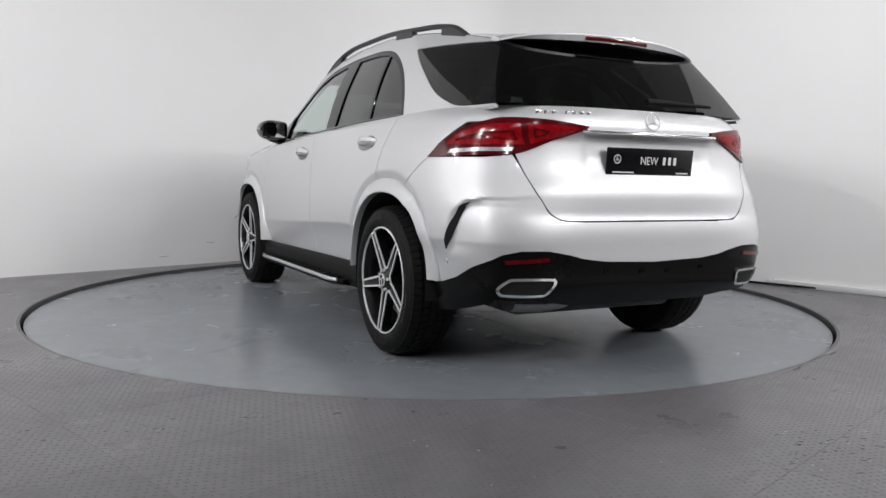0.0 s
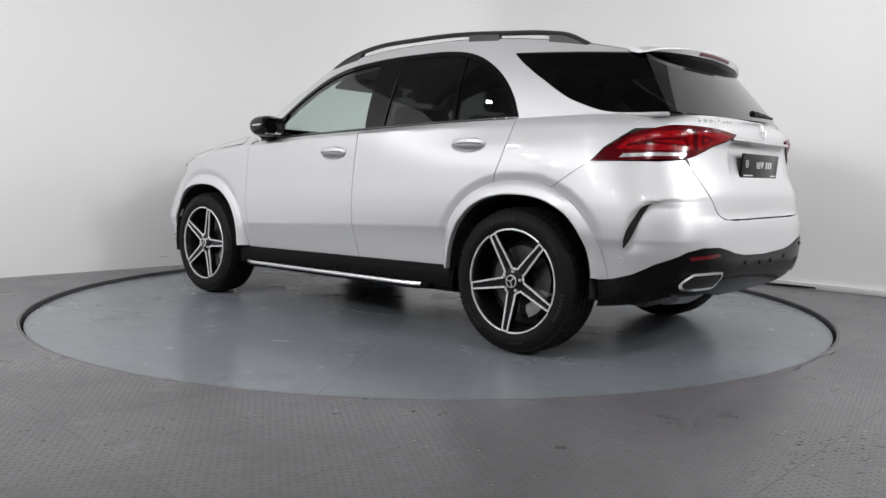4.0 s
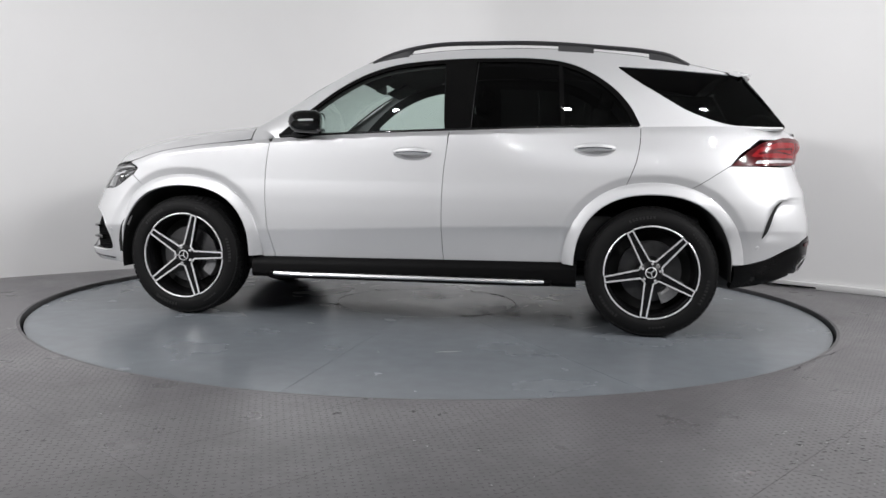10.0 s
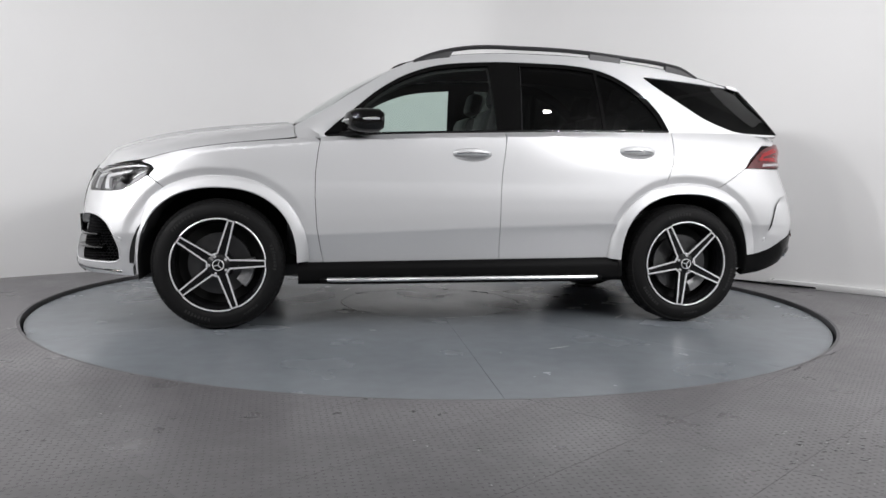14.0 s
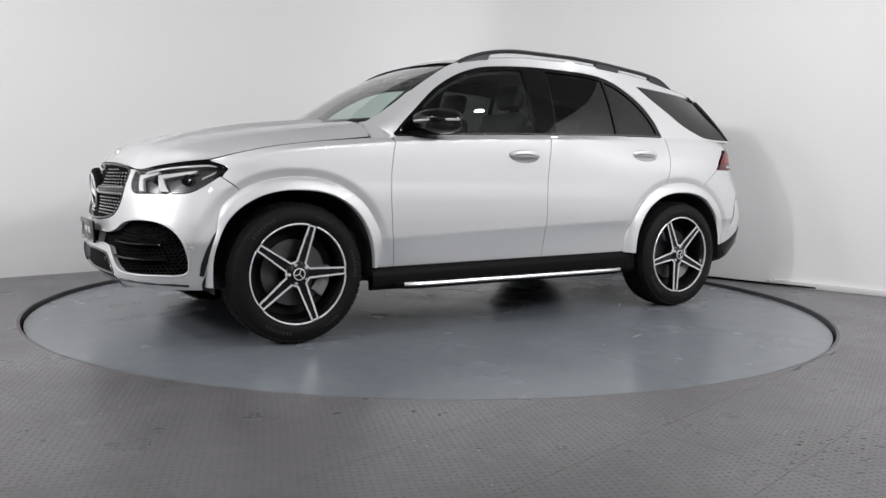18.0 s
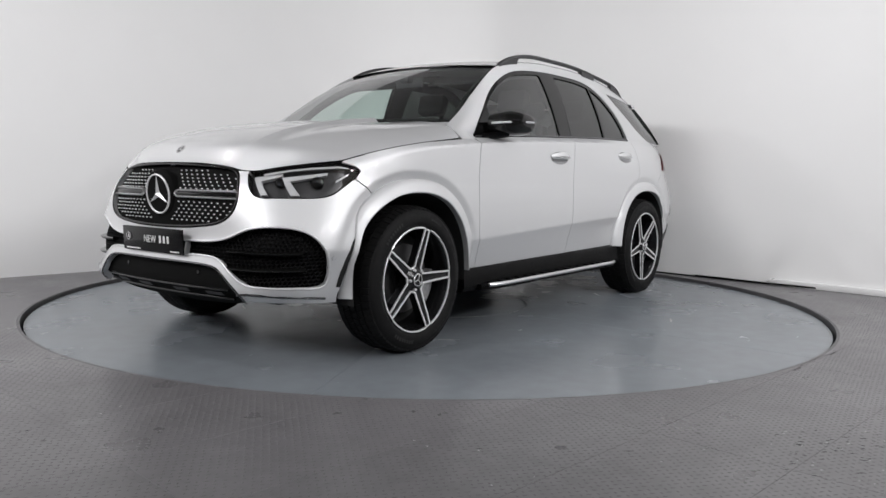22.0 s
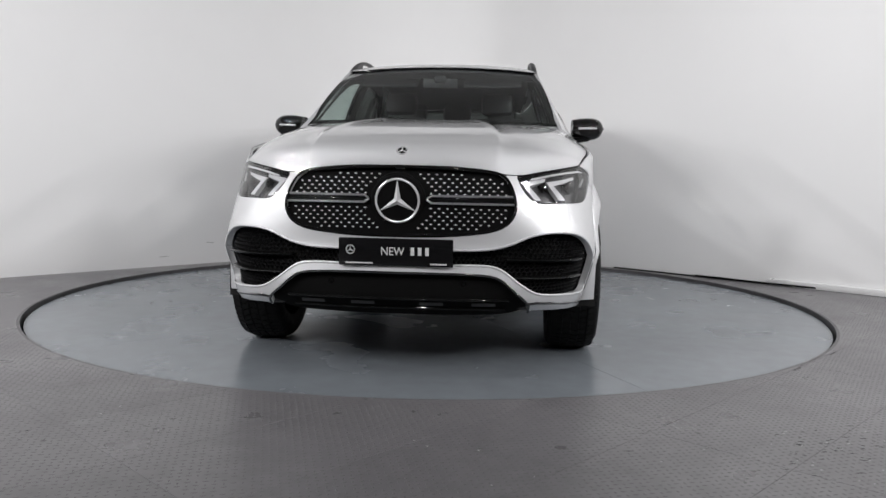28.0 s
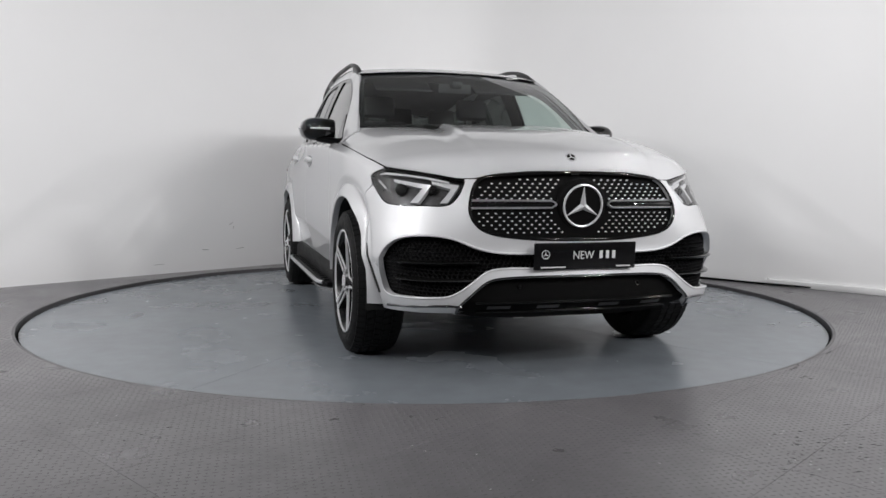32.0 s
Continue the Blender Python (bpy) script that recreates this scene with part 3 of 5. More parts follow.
def tail_fn(P):
    """The tail with a shallow scoop in each bumper corner."""
    X = tail_fn0(P)
    z = X[:, 2]
    d = -X[:, 0] - scoop_x(z)
    low = np.clip((z - 0.55) / 0.09, 0, 1)
    dep = 0.030 * np.clip(d / 0.036, 0, 1) ** 1.5 * np.clip(1 - d / 0.26, 0, 1) * low * low * (3 - 2 * low) * np.clip((0.836 - z) / 0.05, 0, 1)
    X[:, 1] -= np.sign(X[:, 1]) * dep
    # recess round the plate
    y = np.abs(X[:, 1])
    wy, wu, wl = np.clip((0.40 - y) / 0.06, 0, 1), np.clip((1.118 - z) / 0.02, 0, 1), np.clip((z - 0.90) / 0.12, 0, 1)
    X[:, 0] += 0.016 * wy * wy * (3 - 2 * wy) * wu * wl * wl * (3 - 2 * wl)
    return X



def ang(y, z, length=nose, power=nose_n):
    """The end surfaces' angle at which they have that y."""
    w = float(wide(z))
    a = min(abs(y) / w, 0.999)
    n = float(power(z))
    return math.copysign(math.atan2(a, (1 - a**n) ** (1 / n)), y)


def ang_x(x, z, length=nose, power=nose_n):
    n = float(power(z))
    c = min(max((abs(x) - XM) / (float(length(z)) - XM), 0), 0.999)
    return math.atan2((1 - c**n) ** (1 / n), c)


def ny(*yz):
    return [(ang(y, z), z) for y, z in yz]


def nx(*xz):
    return [(ang_x(x, z), z) for x, z in xz]


def ty(*yz):
    return [(ang(y, z, tail, tail_n), z) for y, z in yz]


def tx(*xz):
    return [(ang_x(x, z, tail_s, tail_n), z) for x, z in xz]


# greenhouse
top_z = lerp([(1.06, 1.21), (0.892, 1.307), (0.711, 1.424), (0.528, 1.541), (0.346, 1.641), (0.16, 1.688), (-0.024, 1.712), (-0.398, 1.736), (-0.779, 1.735), (-1.166, 1.710), (-1.56, 1.660), (-1.921, 1.585), (-2.1, 1.54)])
top_y = lerp([(1.06, 0.81), (0.90, 0.780), (0.70, 0.735), (0.35, 0.665), (0.0, 0.645), (-1.2, 0.635), (-1.92, 0.59), (-2.2, 0.55)])
belt_y = lerp([(1.06, 0.88), (0.9, 0.876), (0.4, 0.868), (-0.4, 0.858), (-1.2, 0.838), (-1.7, 0.812), (-2.2, 0.76), (-2.6, 0.71)])


def cab_fn(P):
    x, z = P[:, 0], P[:, 1]
    zb = shoulder(x) - 0.01
    f = np.clip((z - zb) / np.maximum(top_z(x) - zb, 0.02), -0.1, 1.1)
    y = belt_y(x) + (top_y(x) - belt_y(x)) * f + 0.022 * np.sin(np.pi * np.clip(f, 0, 1))
    return np.stack([x, y, z], 1)


def roof_fn(P):
    x, v = P[:, 0], P[:, 1]
    x = x - 0.05 * v * v * np.clip((x + 0.1) / 0.48, 0, 1)
    front = np.clip((x - 0.0) / 0.38, 0, 1)
    return np.stack([x, top_y(x) * v, top_z(x) + (0.034 + 0.014 * front * front) * (1 - np.abs(v) ** 2.2) + 0.003], 1)


hood_mid = lerp([(0.0, 1.262), (0.25, 1.232), (0.5, 1.194), (0.72, 1.142), (0.86, 1.090), (0.95, 1.038), (1.0, 0.985)])
hood_lip = lerp([(0.0, 0.966), (0.30, 0.959), (0.42, 0.946), (0.49, 0.930), (0.54, 0.928), (0.655, 0.947), (0.765, 0.967), (0.836, 0.981), (0.88, 0.990)])


def hood_fn(P):
    u, v = P[:, 0], P[:, 1]
    xe = 1.05 + (1.957 - 1.05) * u
    ye, ze = half(xe, shoulder(xe)), shoulder(xe)
    y = ye * v
    zf = 0.955
    w = float(wide(zf))
    n = float(nose_n(zf))
    a = np.clip(np.abs(y) / w, 0, 0.99)
    xf = XM + (float(nose(zf)) - XM) * (1 - a**n) ** (1 / n) + 0.035 * np.clip(1 - (y / 0.62) ** 2, 0, 1) ** 2
    xc = 1.10 - 0.05 * v * v
    x = xc + (xf - xc) * u
    k = 1 - np.abs(v) ** (4.5 + 4.5 * (1 - u) ** 3)
    z = ze + (hood_mid(u) - ze) * k
    ridge = 0.33 + 0.22 * u
    g = 1 / (1 + np.exp(np.clip((np.abs(v) - ridge) / 0.010, -40, 40)))
    valley = np.exp(-(((np.abs(v) - ridge - 0.07) / 0.055) ** 2)) * (np.abs(v) > ridge)
    peak = np.exp(-(((np.abs(v) - ridge + 0.015) / 0.030) ** 2))
    env = np.clip(1.02 - u, 0, 1) ** 0.6 * (1 - np.abs(v) ** 6)
    z = z + (0.022 * (g - 1) - 0.010 * valley + 0.009 * peak) * env
    e = np.clip((u - 0.90) / 0.10, 0, 1)
    z = z + (hood_lip(np.abs(y)) - z) * e**2.5
    return np.stack([x, y, z], 1)


def screen_fn(P):
    u, v = P[:, 0], P[:, 1]
    xb, xt = 1.13 - 0.17 * v * v, 0.390 - 0.055 * v * v
    yb, yt = 0.790, 0.655
    zb = 1.236 - 0.0 * v
    zt = 1.664 - 0.028 * v * v
    y = (yb + (yt - yb) * u) * v
    x = xb + (xt - xb) * u
    z = zb + (zt - zb) * u + 0.035 * np.sin(np.pi * u)
    return np.stack([x, y, z], 1)


def back_fn(P):
    """The rear window's surface."""
    u, v = P[:, 0], P[:, 1]
    y = (0.757 + (0.600 - 0.757) * u + 0.012 * np.sin(np.pi * u)) * v
    x = -(2.335 - 0.085 * v**2) + (0.27 - 0.05 * v * v) * u
    z = 1.245 + (1.595 - 1.245) * u - 0.040 * v * v * u
    return np.stack([x, y, z], 1)


def grid(name, fn, u0, u1, v0, v1, nu, nv, mat, parent, label="", sign=1, thick=0.0, h=None):
    o = np.array([(u0, v0), (u1, v0), (u1, v1), (u0, v1)], float)
    U, V = np.meshgrid(np.linspace(u0, u1, nu), np.linspace(v0, v1, nv), indexing="ij")
    P = np.stack([U.ravel(), V.ravel()], 1)
    X = fn(P)
    I = np.arange(nu * nv).reshape(nu, nv)
    F = np.stack([I[:-1, :-1].ravel(), I[1:, :-1].ravel(), I[1:, 1:].ravel(), I[:-1, 1:].ravel()], 1)
    if sign < 0:
        F = F[:, ::-1]
    return raw(name, X, F, mat, parent, label)


def arch(xw, r, n=2.3, a0=0.0, a1=math.pi, k=28):
    """Points of a squared-off wheel arch round an axle, from its front foot over the top to its rear foot."""
    out = []
    for i in range(k + 1):
        t = a0 + (a1 - a0) * i / k
        c, s = math.cos(t), math.sin(t)
        q = (abs(c) ** n + abs(s) ** n) ** (-1 / n)
        out.append((xw + r * q * c, HUBZ + r * q * s))
    return out


def build_car():
    car = new("car")
    tagged(car, "silver five-door sport utility car with black trim on the turntable", "car")
    FL, RL = 0.525, 0.525

    # near-black shell added inside, so the gaps between panels read as shaded
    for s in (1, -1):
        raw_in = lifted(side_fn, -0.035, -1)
        sheet("inner_side", raw_in, ring([(-2.0, 1.2)] + [(-1.97, 0.84)] + arch(-HUBX, 0.47)[::-1] + [(-1.0, 0.42), (1.0, 0.42)] + arch(HUBX, 0.47)[::-1] + [(1.96, 0.85), (1.9, 0.98), (1.0, 1.12)], range(80)), LINER_SHADE, car, h=0.05, thick=0, sign=-1, side=s)

    for s in (1, -1):
        # front wing
        door_f = [(0.902, 1.12), (0.915, 1.05), (0.930, 0.93), (0.932, 0.78), (0.922, 0.60), (0.895, 0.45), (0.880, 0.382)]
        top = [(x, float(shoulder(x)) - 0.004) for x in np.linspace(1.95, 0.93, 12)]
        fa = arch(HUBX, FL, 2.2, 0.98, math.pi)
        wing = np.array([(1.830, 0.846), (1.893, 0.893), (1.885, 0.909), (1.862, 0.933), (1.868, 0.946), (1.885, 0.957), (1.92, 0.969)] + top + door_f + fa[::-1])
        sheet("front_wing", side_fn, inset(wing, 0.0012), PAINT, car, h=0.011, sign=-1, side=s)
        # added dark bead: the shade in the bonnet's shut line, no real part
        strip("bonnet_seal", side_fn, [(x, float(shoulder(x)) - 0.001) for x in np.linspace(1.94, 1.06, 30)], LINER_SHADE, car, 0.0036, 0.0012, -1, s)
        # front door
        lip = 0.395
        belt = [(x, float(shoulder(x)) - 0.004) for x in np.linspace(0.895, -0.255, 10)]
        split = [(-0.262, 1.19), (-0.252, 1.11), (-0.232, 0.95), (-0.224, 0.80), (-0.224, 0.60), (-0.229, 0.45), (-0.236, 0.388)]
        o = np.array(belt + split[1:] + [(0.877, 0.372)] + [(x - 0.0015, z) for x, z in door_f[-2::-1]])
        fd = sheet("front_door", side_fn, inset(o, 0.0012), PAINT, car, holes=(cup_hole(-0.035, 1.060),), h=0.010, sign=-1, side=s, label="silver front door")
        # rear door
        belt = [(x, float(shoulder(x)) - 0.004) for x in np.linspace(-0.264, -1.412, 9)]
        rear = [(-1.408, 1.13), (-1.388, 1.02), (-1.354, 0.93), (-1.335, 0.882)]
        ra = arch(-HUBX, RL, 2.2, 0.0, math.pi)
        ra_f = [p for p in ra if p[0] > -1.331]
        o = np.array(belt + rear + ra_f[::-1] + [(-0.975, 0.402), (-0.2375, 0.388)] + [(x - 0.0015, z) for x, z in split[-2:0:-1]])
        rd = sheet("rear_door", side_fn, inset(o, 0.0012), PAINT, car, holes=(cup_hole(-1.145, 1.098),), h=0.010, sign=-1, side=s, label="silver rear door")
        # quarter panel
        ra_r = [p for p in arch(-HUBX, RL, 2.2, 0.0, 2.3) if -1.69 < p[0] < -1.341]
        topq = [(x, float(shoulder(x)) - 0.002) for x in np.linspace(-1.415, -2.27, 8)]
        o = np.array([(-1.337, 0.882), (-1.356, 0.93), (-1.390, 1.02), (-1.410, 1.13)] + topq + [(-2.30, 1.17), (-2.10, 1.165), (-1.975, 1.07), (-1.930, 1.012), (-1.763, 0.901), (-1.70, 0.866)] + ra_r[::-1])
        sheet("quarter_panel", side_fn, inset(o, 0.0012), PAINT, car, h=0.011, sign=-1, side=s)
        # wheel arch flares
        for xw, foot in ((HUBX, 0.40), (-HUBX, 0.415)):
            flare(car, xw, s, foot)
        # sill and running board
        sill(car, s)
        handles(fd, s, -0.035, 1.060)
        handles(rd, s, -1.145, 1.098)

    hood = grid("bonnet", hood_fn, 0.0, 1.0, -0.996, 0.996, 70, 240, PAINT, car, "silver bonnet with two ridges", -1)
    # black cowl between bonnet and windscreen
    def cowl_fn(P):
        z = np.zeros(len(P))
        a = hood_fn(np.stack([z, P[:, 1]], 1)) - [0, 0, 0.004]
        b = screen_fn(np.stack([z, P[:, 1]], 1))
        return a + (b - a) * P[:, :1]

    for s in (1, -1):
        # body-coloured foot of the windscreen pillar, over the wing
        def foot_fn(P, s=s):
            x = P[:, 0]
            a = side_fn(np.stack([x, shoulder(x) - 0.005], 1))
            b = cab_fn(np.stack([x, shoulder(x) + 0.014 + 0.040 * np.clip((x - 0.905) / 0.06, 0, 1)], 1)) + [0, 0.0015, 0]
            X = a + (b - a) * P[:, 1:]
            return X * [1, s, 1]

        grid("pillar_foot", foot_fn, 1.04, 0.905, 0.0, 1.0, 8, 3, PAINT, car, "", s)
    grid("cowl", cowl_fn, 0.0, 1.0, -0.86, 0.86, 4, 40, TRIM, car, "", -1)
    for s in (1, -1):
        grid("cowl_corner", cowl_fn, 0.03, 1.0, s * 0.995, s * 0.86, 4, 8, PAINT, car, "", s)
    cabin(car)
    front_end(car)
    rear_end(car)
    for s in (1, -1):
        mirror(car, s)
        rail(car, s)
    for xw in (HUBX, -HUBX):
        for s in (1, -1):
            wheel(car, xw, s, 16.0 if xw > 0 else 43.3)
    underbody(car)
    sensors(car)
    return car


def flare(car, xw, s, foot):
    a0 = 0.02 if xw > 0 else 0.06
    pin = arch(xw, 0.458, 2.35, -0.12 if xw > 0 else 0.06, math.pi - (0.03 if xw > 0 else 0.13), 44)
    pout = arch(xw, 0.532, 2.25, -0.12 if xw > 0 else 0.06, math.pi - (0.03 if xw > 0 else 0.11), 44)
    A, B = np.array(pin), np.array(pout)
    if xw > 0:
        t = np.linspace(-0.12, math.pi - 0.03, 45)
        k0 = np.clip((t - 0.45) / 0.35, 0, 1)
        B = A + (B - A) * (0.30 + 0.70 * k0 * k0 * (3 - 2 * k0))[:, None]
    ya, yb = half(A[:, 0], A[:, 1]), half(B[:, 0], B[:, 1])
    verts, faces = [], []
    k = len(A)
    prof = [(1.0, -0.014), (0.995, 0.006), (0.93, 0.012), (0.55, 0.019), (0.10, 0.022), (0.02, 0.019), (0.0, 0.010), (0.0, -0.03)]
    base = np.maximum(ya, 0.960 - 0.04 * np.clip((np.abs(A[:, 0]) - 1.75) / 0.2, 0, 1))
    for i in range(k):
        for f, d in prof:
            p = A[i] + (B[i] - A[i]) * f
            y = base[i] + (max(yb[i], 0) - base[i]) * f + d
            verts.append((p[0], y * s, p[1]))
    m = len(prof)
    for i in range(k - 1):
        for j in range(m - 1):
            a = i * m + j
            q = (a, a + 1, a + m + 1, a + m)
            faces.append(q if s > 0 else q[::-1])
    raw("wheel_arch_trim", verts, faces, PAINT, car, "", True, 32)
    # liner
    bm = bmesh.new()
    for px, pz in arch(xw, 0.4575, 2.35, -0.2, math.pi + 0.1, 28):
        bm.verts.new((px, s * 0.945, pz))
        bm.verts.new((px, s * 0.50, pz))
    bm.verts.ensure_lookup_table()
    for i in range(28):
        bm.faces.new((bm.verts[2 * i], bm.verts[2 * i + 1], bm.verts[2 * i + 3], bm.verts[2 * i + 2]))
    bm.faces.new([bm.verts[2 * i + 1] for i in range(29)])
    part("wheel_liner", bm, LINER_SHADE, car)


def sill(car, s):
    bm = bmesh.new()
    prof = [(0.88, 0.240), (0.925, 0.248), (0.943, 0.272), (0.940, 0.325), (0.930, 0.366), (0.918, 0.377), (0.86, 0.380)]
    cols = []
    for i in range(13):
        x = 1.032 - (1.032 + 1.06) * i / 12
        lift = 0.032 * i / 12
        cols.append([bm.verts.new((x, s * y, z + lift * (1 if z > 0.3 else 0.4))) for y, z in prof])
    for a, b in zip(cols, cols[1:]):
        for j in range(len(prof) - 1):
            bm.faces.new((a[j], b[j], b[j + 1], a[j + 1]))
    bm.faces.new(cols[0])
    bm.faces.new(cols[-1][::-1])
    part("sill", bm, TRIM, car, "black plastic sill")
    bm = bmesh.new()
    # running board plank with rounded ends
    pts = []
    for i in range(41):
        x = 0.90 - 1.81 * i / 40
        e = max(0.0, 1 - min(i, 40 - i) / 4)
        pts.append((x, 0.135 * (1 - 0.35 * e * e), e))
    rows = []
    for x, w, e in pts:
        z = 0.285 + 0.012 * (0.9 - x) / 1.8
        rows.append([bm.verts.new((x, s * y, zz)) for y, zz in ((0.88, z), (0.88 + w, z), (0.888 + w, z - 0.008), (0.886 + w, z - 0.03), (0.88, z - 0.045))])
    for a, b in zip(rows, rows[1:]):
        for j in range(4):
            bm.faces.new((a[j], b[j], b[j + 1], a[j + 1]))
    bm.faces.new(rows[0])
    bm.faces.new(rows[-1][::-1])
    board = part("running_board", bm, TRIM, car, "black running board with rubber studs")
    bm = bmesh.new()
    tube(bm, [(x, s * (0.886 + w), 0.281 + 0.012 * (0.9 - x) / 1.8) for x, w, e in pts[1:-1]], 0.012, 0.012, 8)
    part("edge_strip", bm, SATIN, board, "polished aluminium edge strip")
    for i in range(16):
        bm = bmesh.new()
        box(bm, 0.78 - i * 0.104, s * 0.965, 0.289 + 0.012 * (0.12 + i * 0.104) / 1.8, 0.055, 0.035, 0.008, 0.003)
        part("rubber_stud", bm, TRIM, board)


def cup_hole(x, z):
    return np.array([(x + 0.116 * math.cos(t), z - 0.004 + 0.041 * math.sin(t)) for t in (2 * math.pi * k / 28 for k in range(28))])


def handles(door, s, x, z):
    y = float(half(x, z))
    bm = bmesh.new()
    # cup behind the pull
    rings = []
    for k, dep in ((1.03, 0.003), (1.0, 0.0), (0.9, -0.012), (0.7, -0.022), (0.4, -0.027), (0.02, -0.028)):
        row = []
        for i in range(28):
            t = 2 * math.pi * i / 28
            px, pz = x + 0.116 * k * math.cos(t), z - 0.004 + 0.041 * k * math.sin(t)
            row.append(bm.verts.new((px, s * (float(half(px, pz)) + dep), pz)))
        rings.append(row)
    for p, q in zip(rings, rings[1:]):
        for i in range(28):
            bm.faces.new((p[i], p[(i + 1) % 28], q[(i + 1) % 28], q[i]))
    bm.faces.new(rings[-1])
    part("handle_cup", bm, PAINT, door)
    bm = bmesh.new()
    pts = []
    for i in range(13):
        t = i / 12
        xx = x + 0.120 - 0.240 * t
        pts.append((xx, s * (float(half(xx, z + 0.010)) + 0.002 + 0.026 * math.sin(math.pi * t) ** 0.6), z + 0.004 + 0.008 * math.sin(math.pi * t)))
    tube(bm, pts, 0.010, 0.024, 12, taper=lambda t: 0.45 + 0.55 * math.sin(math.pi * t) ** 0.5)
    pull = part("door_handle", bm, PAINT, door, "silver pull handle with a bright line")
    bm = bmesh.new()
    tube(bm, [(p[0], p[1] + s * 0.009, p[2] - 0.006) for p in pts[1:-1]], 0.004, 0.004, 6)
    part("bright_line", bm, CHROME, pull)


DLO_TOP = [(0.875, 1.165), (0.80, 1.237), (0.704, 1.318), (0.527, 1.464), (0.349, 1.566), (0.17, 1.628), (-0.01, 1.656), (-0.302, 1.675), (-0.56, 1.676), (-0.745, 1.672), (-0.933, 1.648), (-1.086, 1.591), (-1.242, 1.485), (-1.350, 1.363), (-1.412, 1.246)]
dlo = lerp(DLO_TOP)


def cabin(car):
    grid("roof", roof_fn, 0.385, -2.0, -1, 1, 60, 40, PAINT, car, "silver roof", -1)
    low = [(x, float(shoulder(x)) + 0.002) for x in np.linspace(-1.405, 0.868, 16)]
    hole = ring(DLO_TOP + low, (0, len(DLO_TOP) - 1, len(DLO_TOP), len(DLO_TOP) + 15), 4)
    qw = ring([(-1.263, 1.616), (-1.60, 1.596), (-2.06, 1.562), (-2.31, 1.242), (-2.08, 1.245), (-1.96, 1.250), (-1.87, 1.268), (-1.69, 1.336), (-1.529, 1.433), (-1.37, 1.535)], (0, 2, 3), 5)
    crest = [(x, float(top_z(x))) for x in np.linspace(1.05, -2.03, 40)]
    base = [(x, float(shoulder(x)) - 0.012) for x in np.linspace(-2.25, 1.03, 30)]
    outline = np.array(crest + base)
    for s in (1, -1):
        sheet("body_frame", cab_fn, outline, PAINT, car, holes=(hole, qw), h=0.015, thick=0.02, sign=-1, side=s, label="silver pillars and roof frame")
        inner = lifted(cab_fn, -0.004, -1)
        # window frames in gloss black: a band inside the opening, and the pillars between the panes
        a = inset(hole, -0.006)
        front = np.array([(x, z) for x, z in [(0.80, 1.185), (0.70, 1.29), (0.527, 1.437), (0.349, 1.54), (0.17, 1.602), (-0.01, 1.63), (-0.19, 1.645), (-0.215, 1.212), (0.60, 1.183)]])
        front = ring(front, (0, 6, 7, 8), 5)
        mid = ring([(-0.392, 1.652), (-0.56, 1.652), (-0.745, 1.646), (-0.908, 1.628), (-0.940, 1.233), (-0.60, 1.226), (-0.385, 1.216)], (0, 3, 4, 6), 4)
        rear = ring([(-0.932, 1.620), (-1.06, 1.572), (-1.20, 1.478), (-1.31, 1.360), (-1.365, 1.262), (-1.16, 1.246), (-0.962, 1.240)], (0, 4, 6), 4)
        sheet("window_frame", inner, a, BLACK, car, holes=(front, mid, rear), h=0.012, thick=0.012, sign=-1, side=s, label="gloss black window frame")
        trim_o = ring([(0.86, 1.19)] + [(x, z + 0.035) for x, z in DLO_TOP[2:-1]] + [(-1.48, 1.26)] + [(x, float(shoulder(x)) - 0.006) for x in (-1.40, -0.8, -0.2, 0.4, 0.8)], (0, 13), 3)
        sheet("inner_trim", lifted(cab_fn, -0.035, -1), trim_o, HEADLINE, car, holes=(inset(front, 0.012), inset(mid, 0.012), inset(rear, 0.012)), h=0.03, thick=0.0, sign=-1, side=s)
        pane = lifted(cab_fn, -0.012, -1)
        for nm, o, mt, lb in (("front_window", front, GLASS, "clear green front door glass"), ("rear_window", mid, TINT, "dark privacy glass"), ("rear_window", rear, TINT, "dark privacy glass")):
            g = sheet(nm, pane, inset(o, -0.006), mt, car, h=0.05, thick=0, sign=-1, side=s, label=lb)
            g.visible_shadow = False
        g = sheet("quarter_window", lifted(cab_fn, -0.003, -1), np.array([(min(max(x, -2.25 + 0.71 * max(0, z - 1.245)), 9), z) for x, z in inset(qw, 0.003)]), TINT, car, h=0.03, thick=0.0, sign=-1, side=s, label="dark wrap-round rear quarter glass")
        strip("pillar_seam", lifted(cab_fn, -0.003, -1), [(-0.383 - 0.002 * k, float(shoulder(-0.39)) + 0.012 + 0.0425 * k) for k in range(11)], GREYRAIL, car, 0.0028, 0.002, -1, s)
        # black waist strip under the windows
        strip("waist_strip", cab_fn, [(x, float(shoulder(x)) + 0.004) for x in np.linspace(0.86, -1.40, 30)], DARKCHROME, car, 0.016, 0.009, -1, s)
    g = grid("windscreen", screen_fn, 0.02, 0.99, -0.985, 0.985, 20, 30, GLASS, car, "clear green windscreen", -1)
    g.visible_shadow = False
    for s in (1, -1):
        grid("screen_border", lifted(screen_fn, 0.001), 0.0, 1.0, s * 0.955, s * 0.995, 20, 3, BLACK, car)
    grid("screen_border", lifted(screen_fn, 0.001), 0.0, 0.05, -0.96, 0.96, 3, 30, BLACK, car)
    grid("screen_border", lifted(screen_fn, 0.001), 0.90, 1.0, -0.96, 0.96, 3, 30, BLACK, car)
    interior(car)


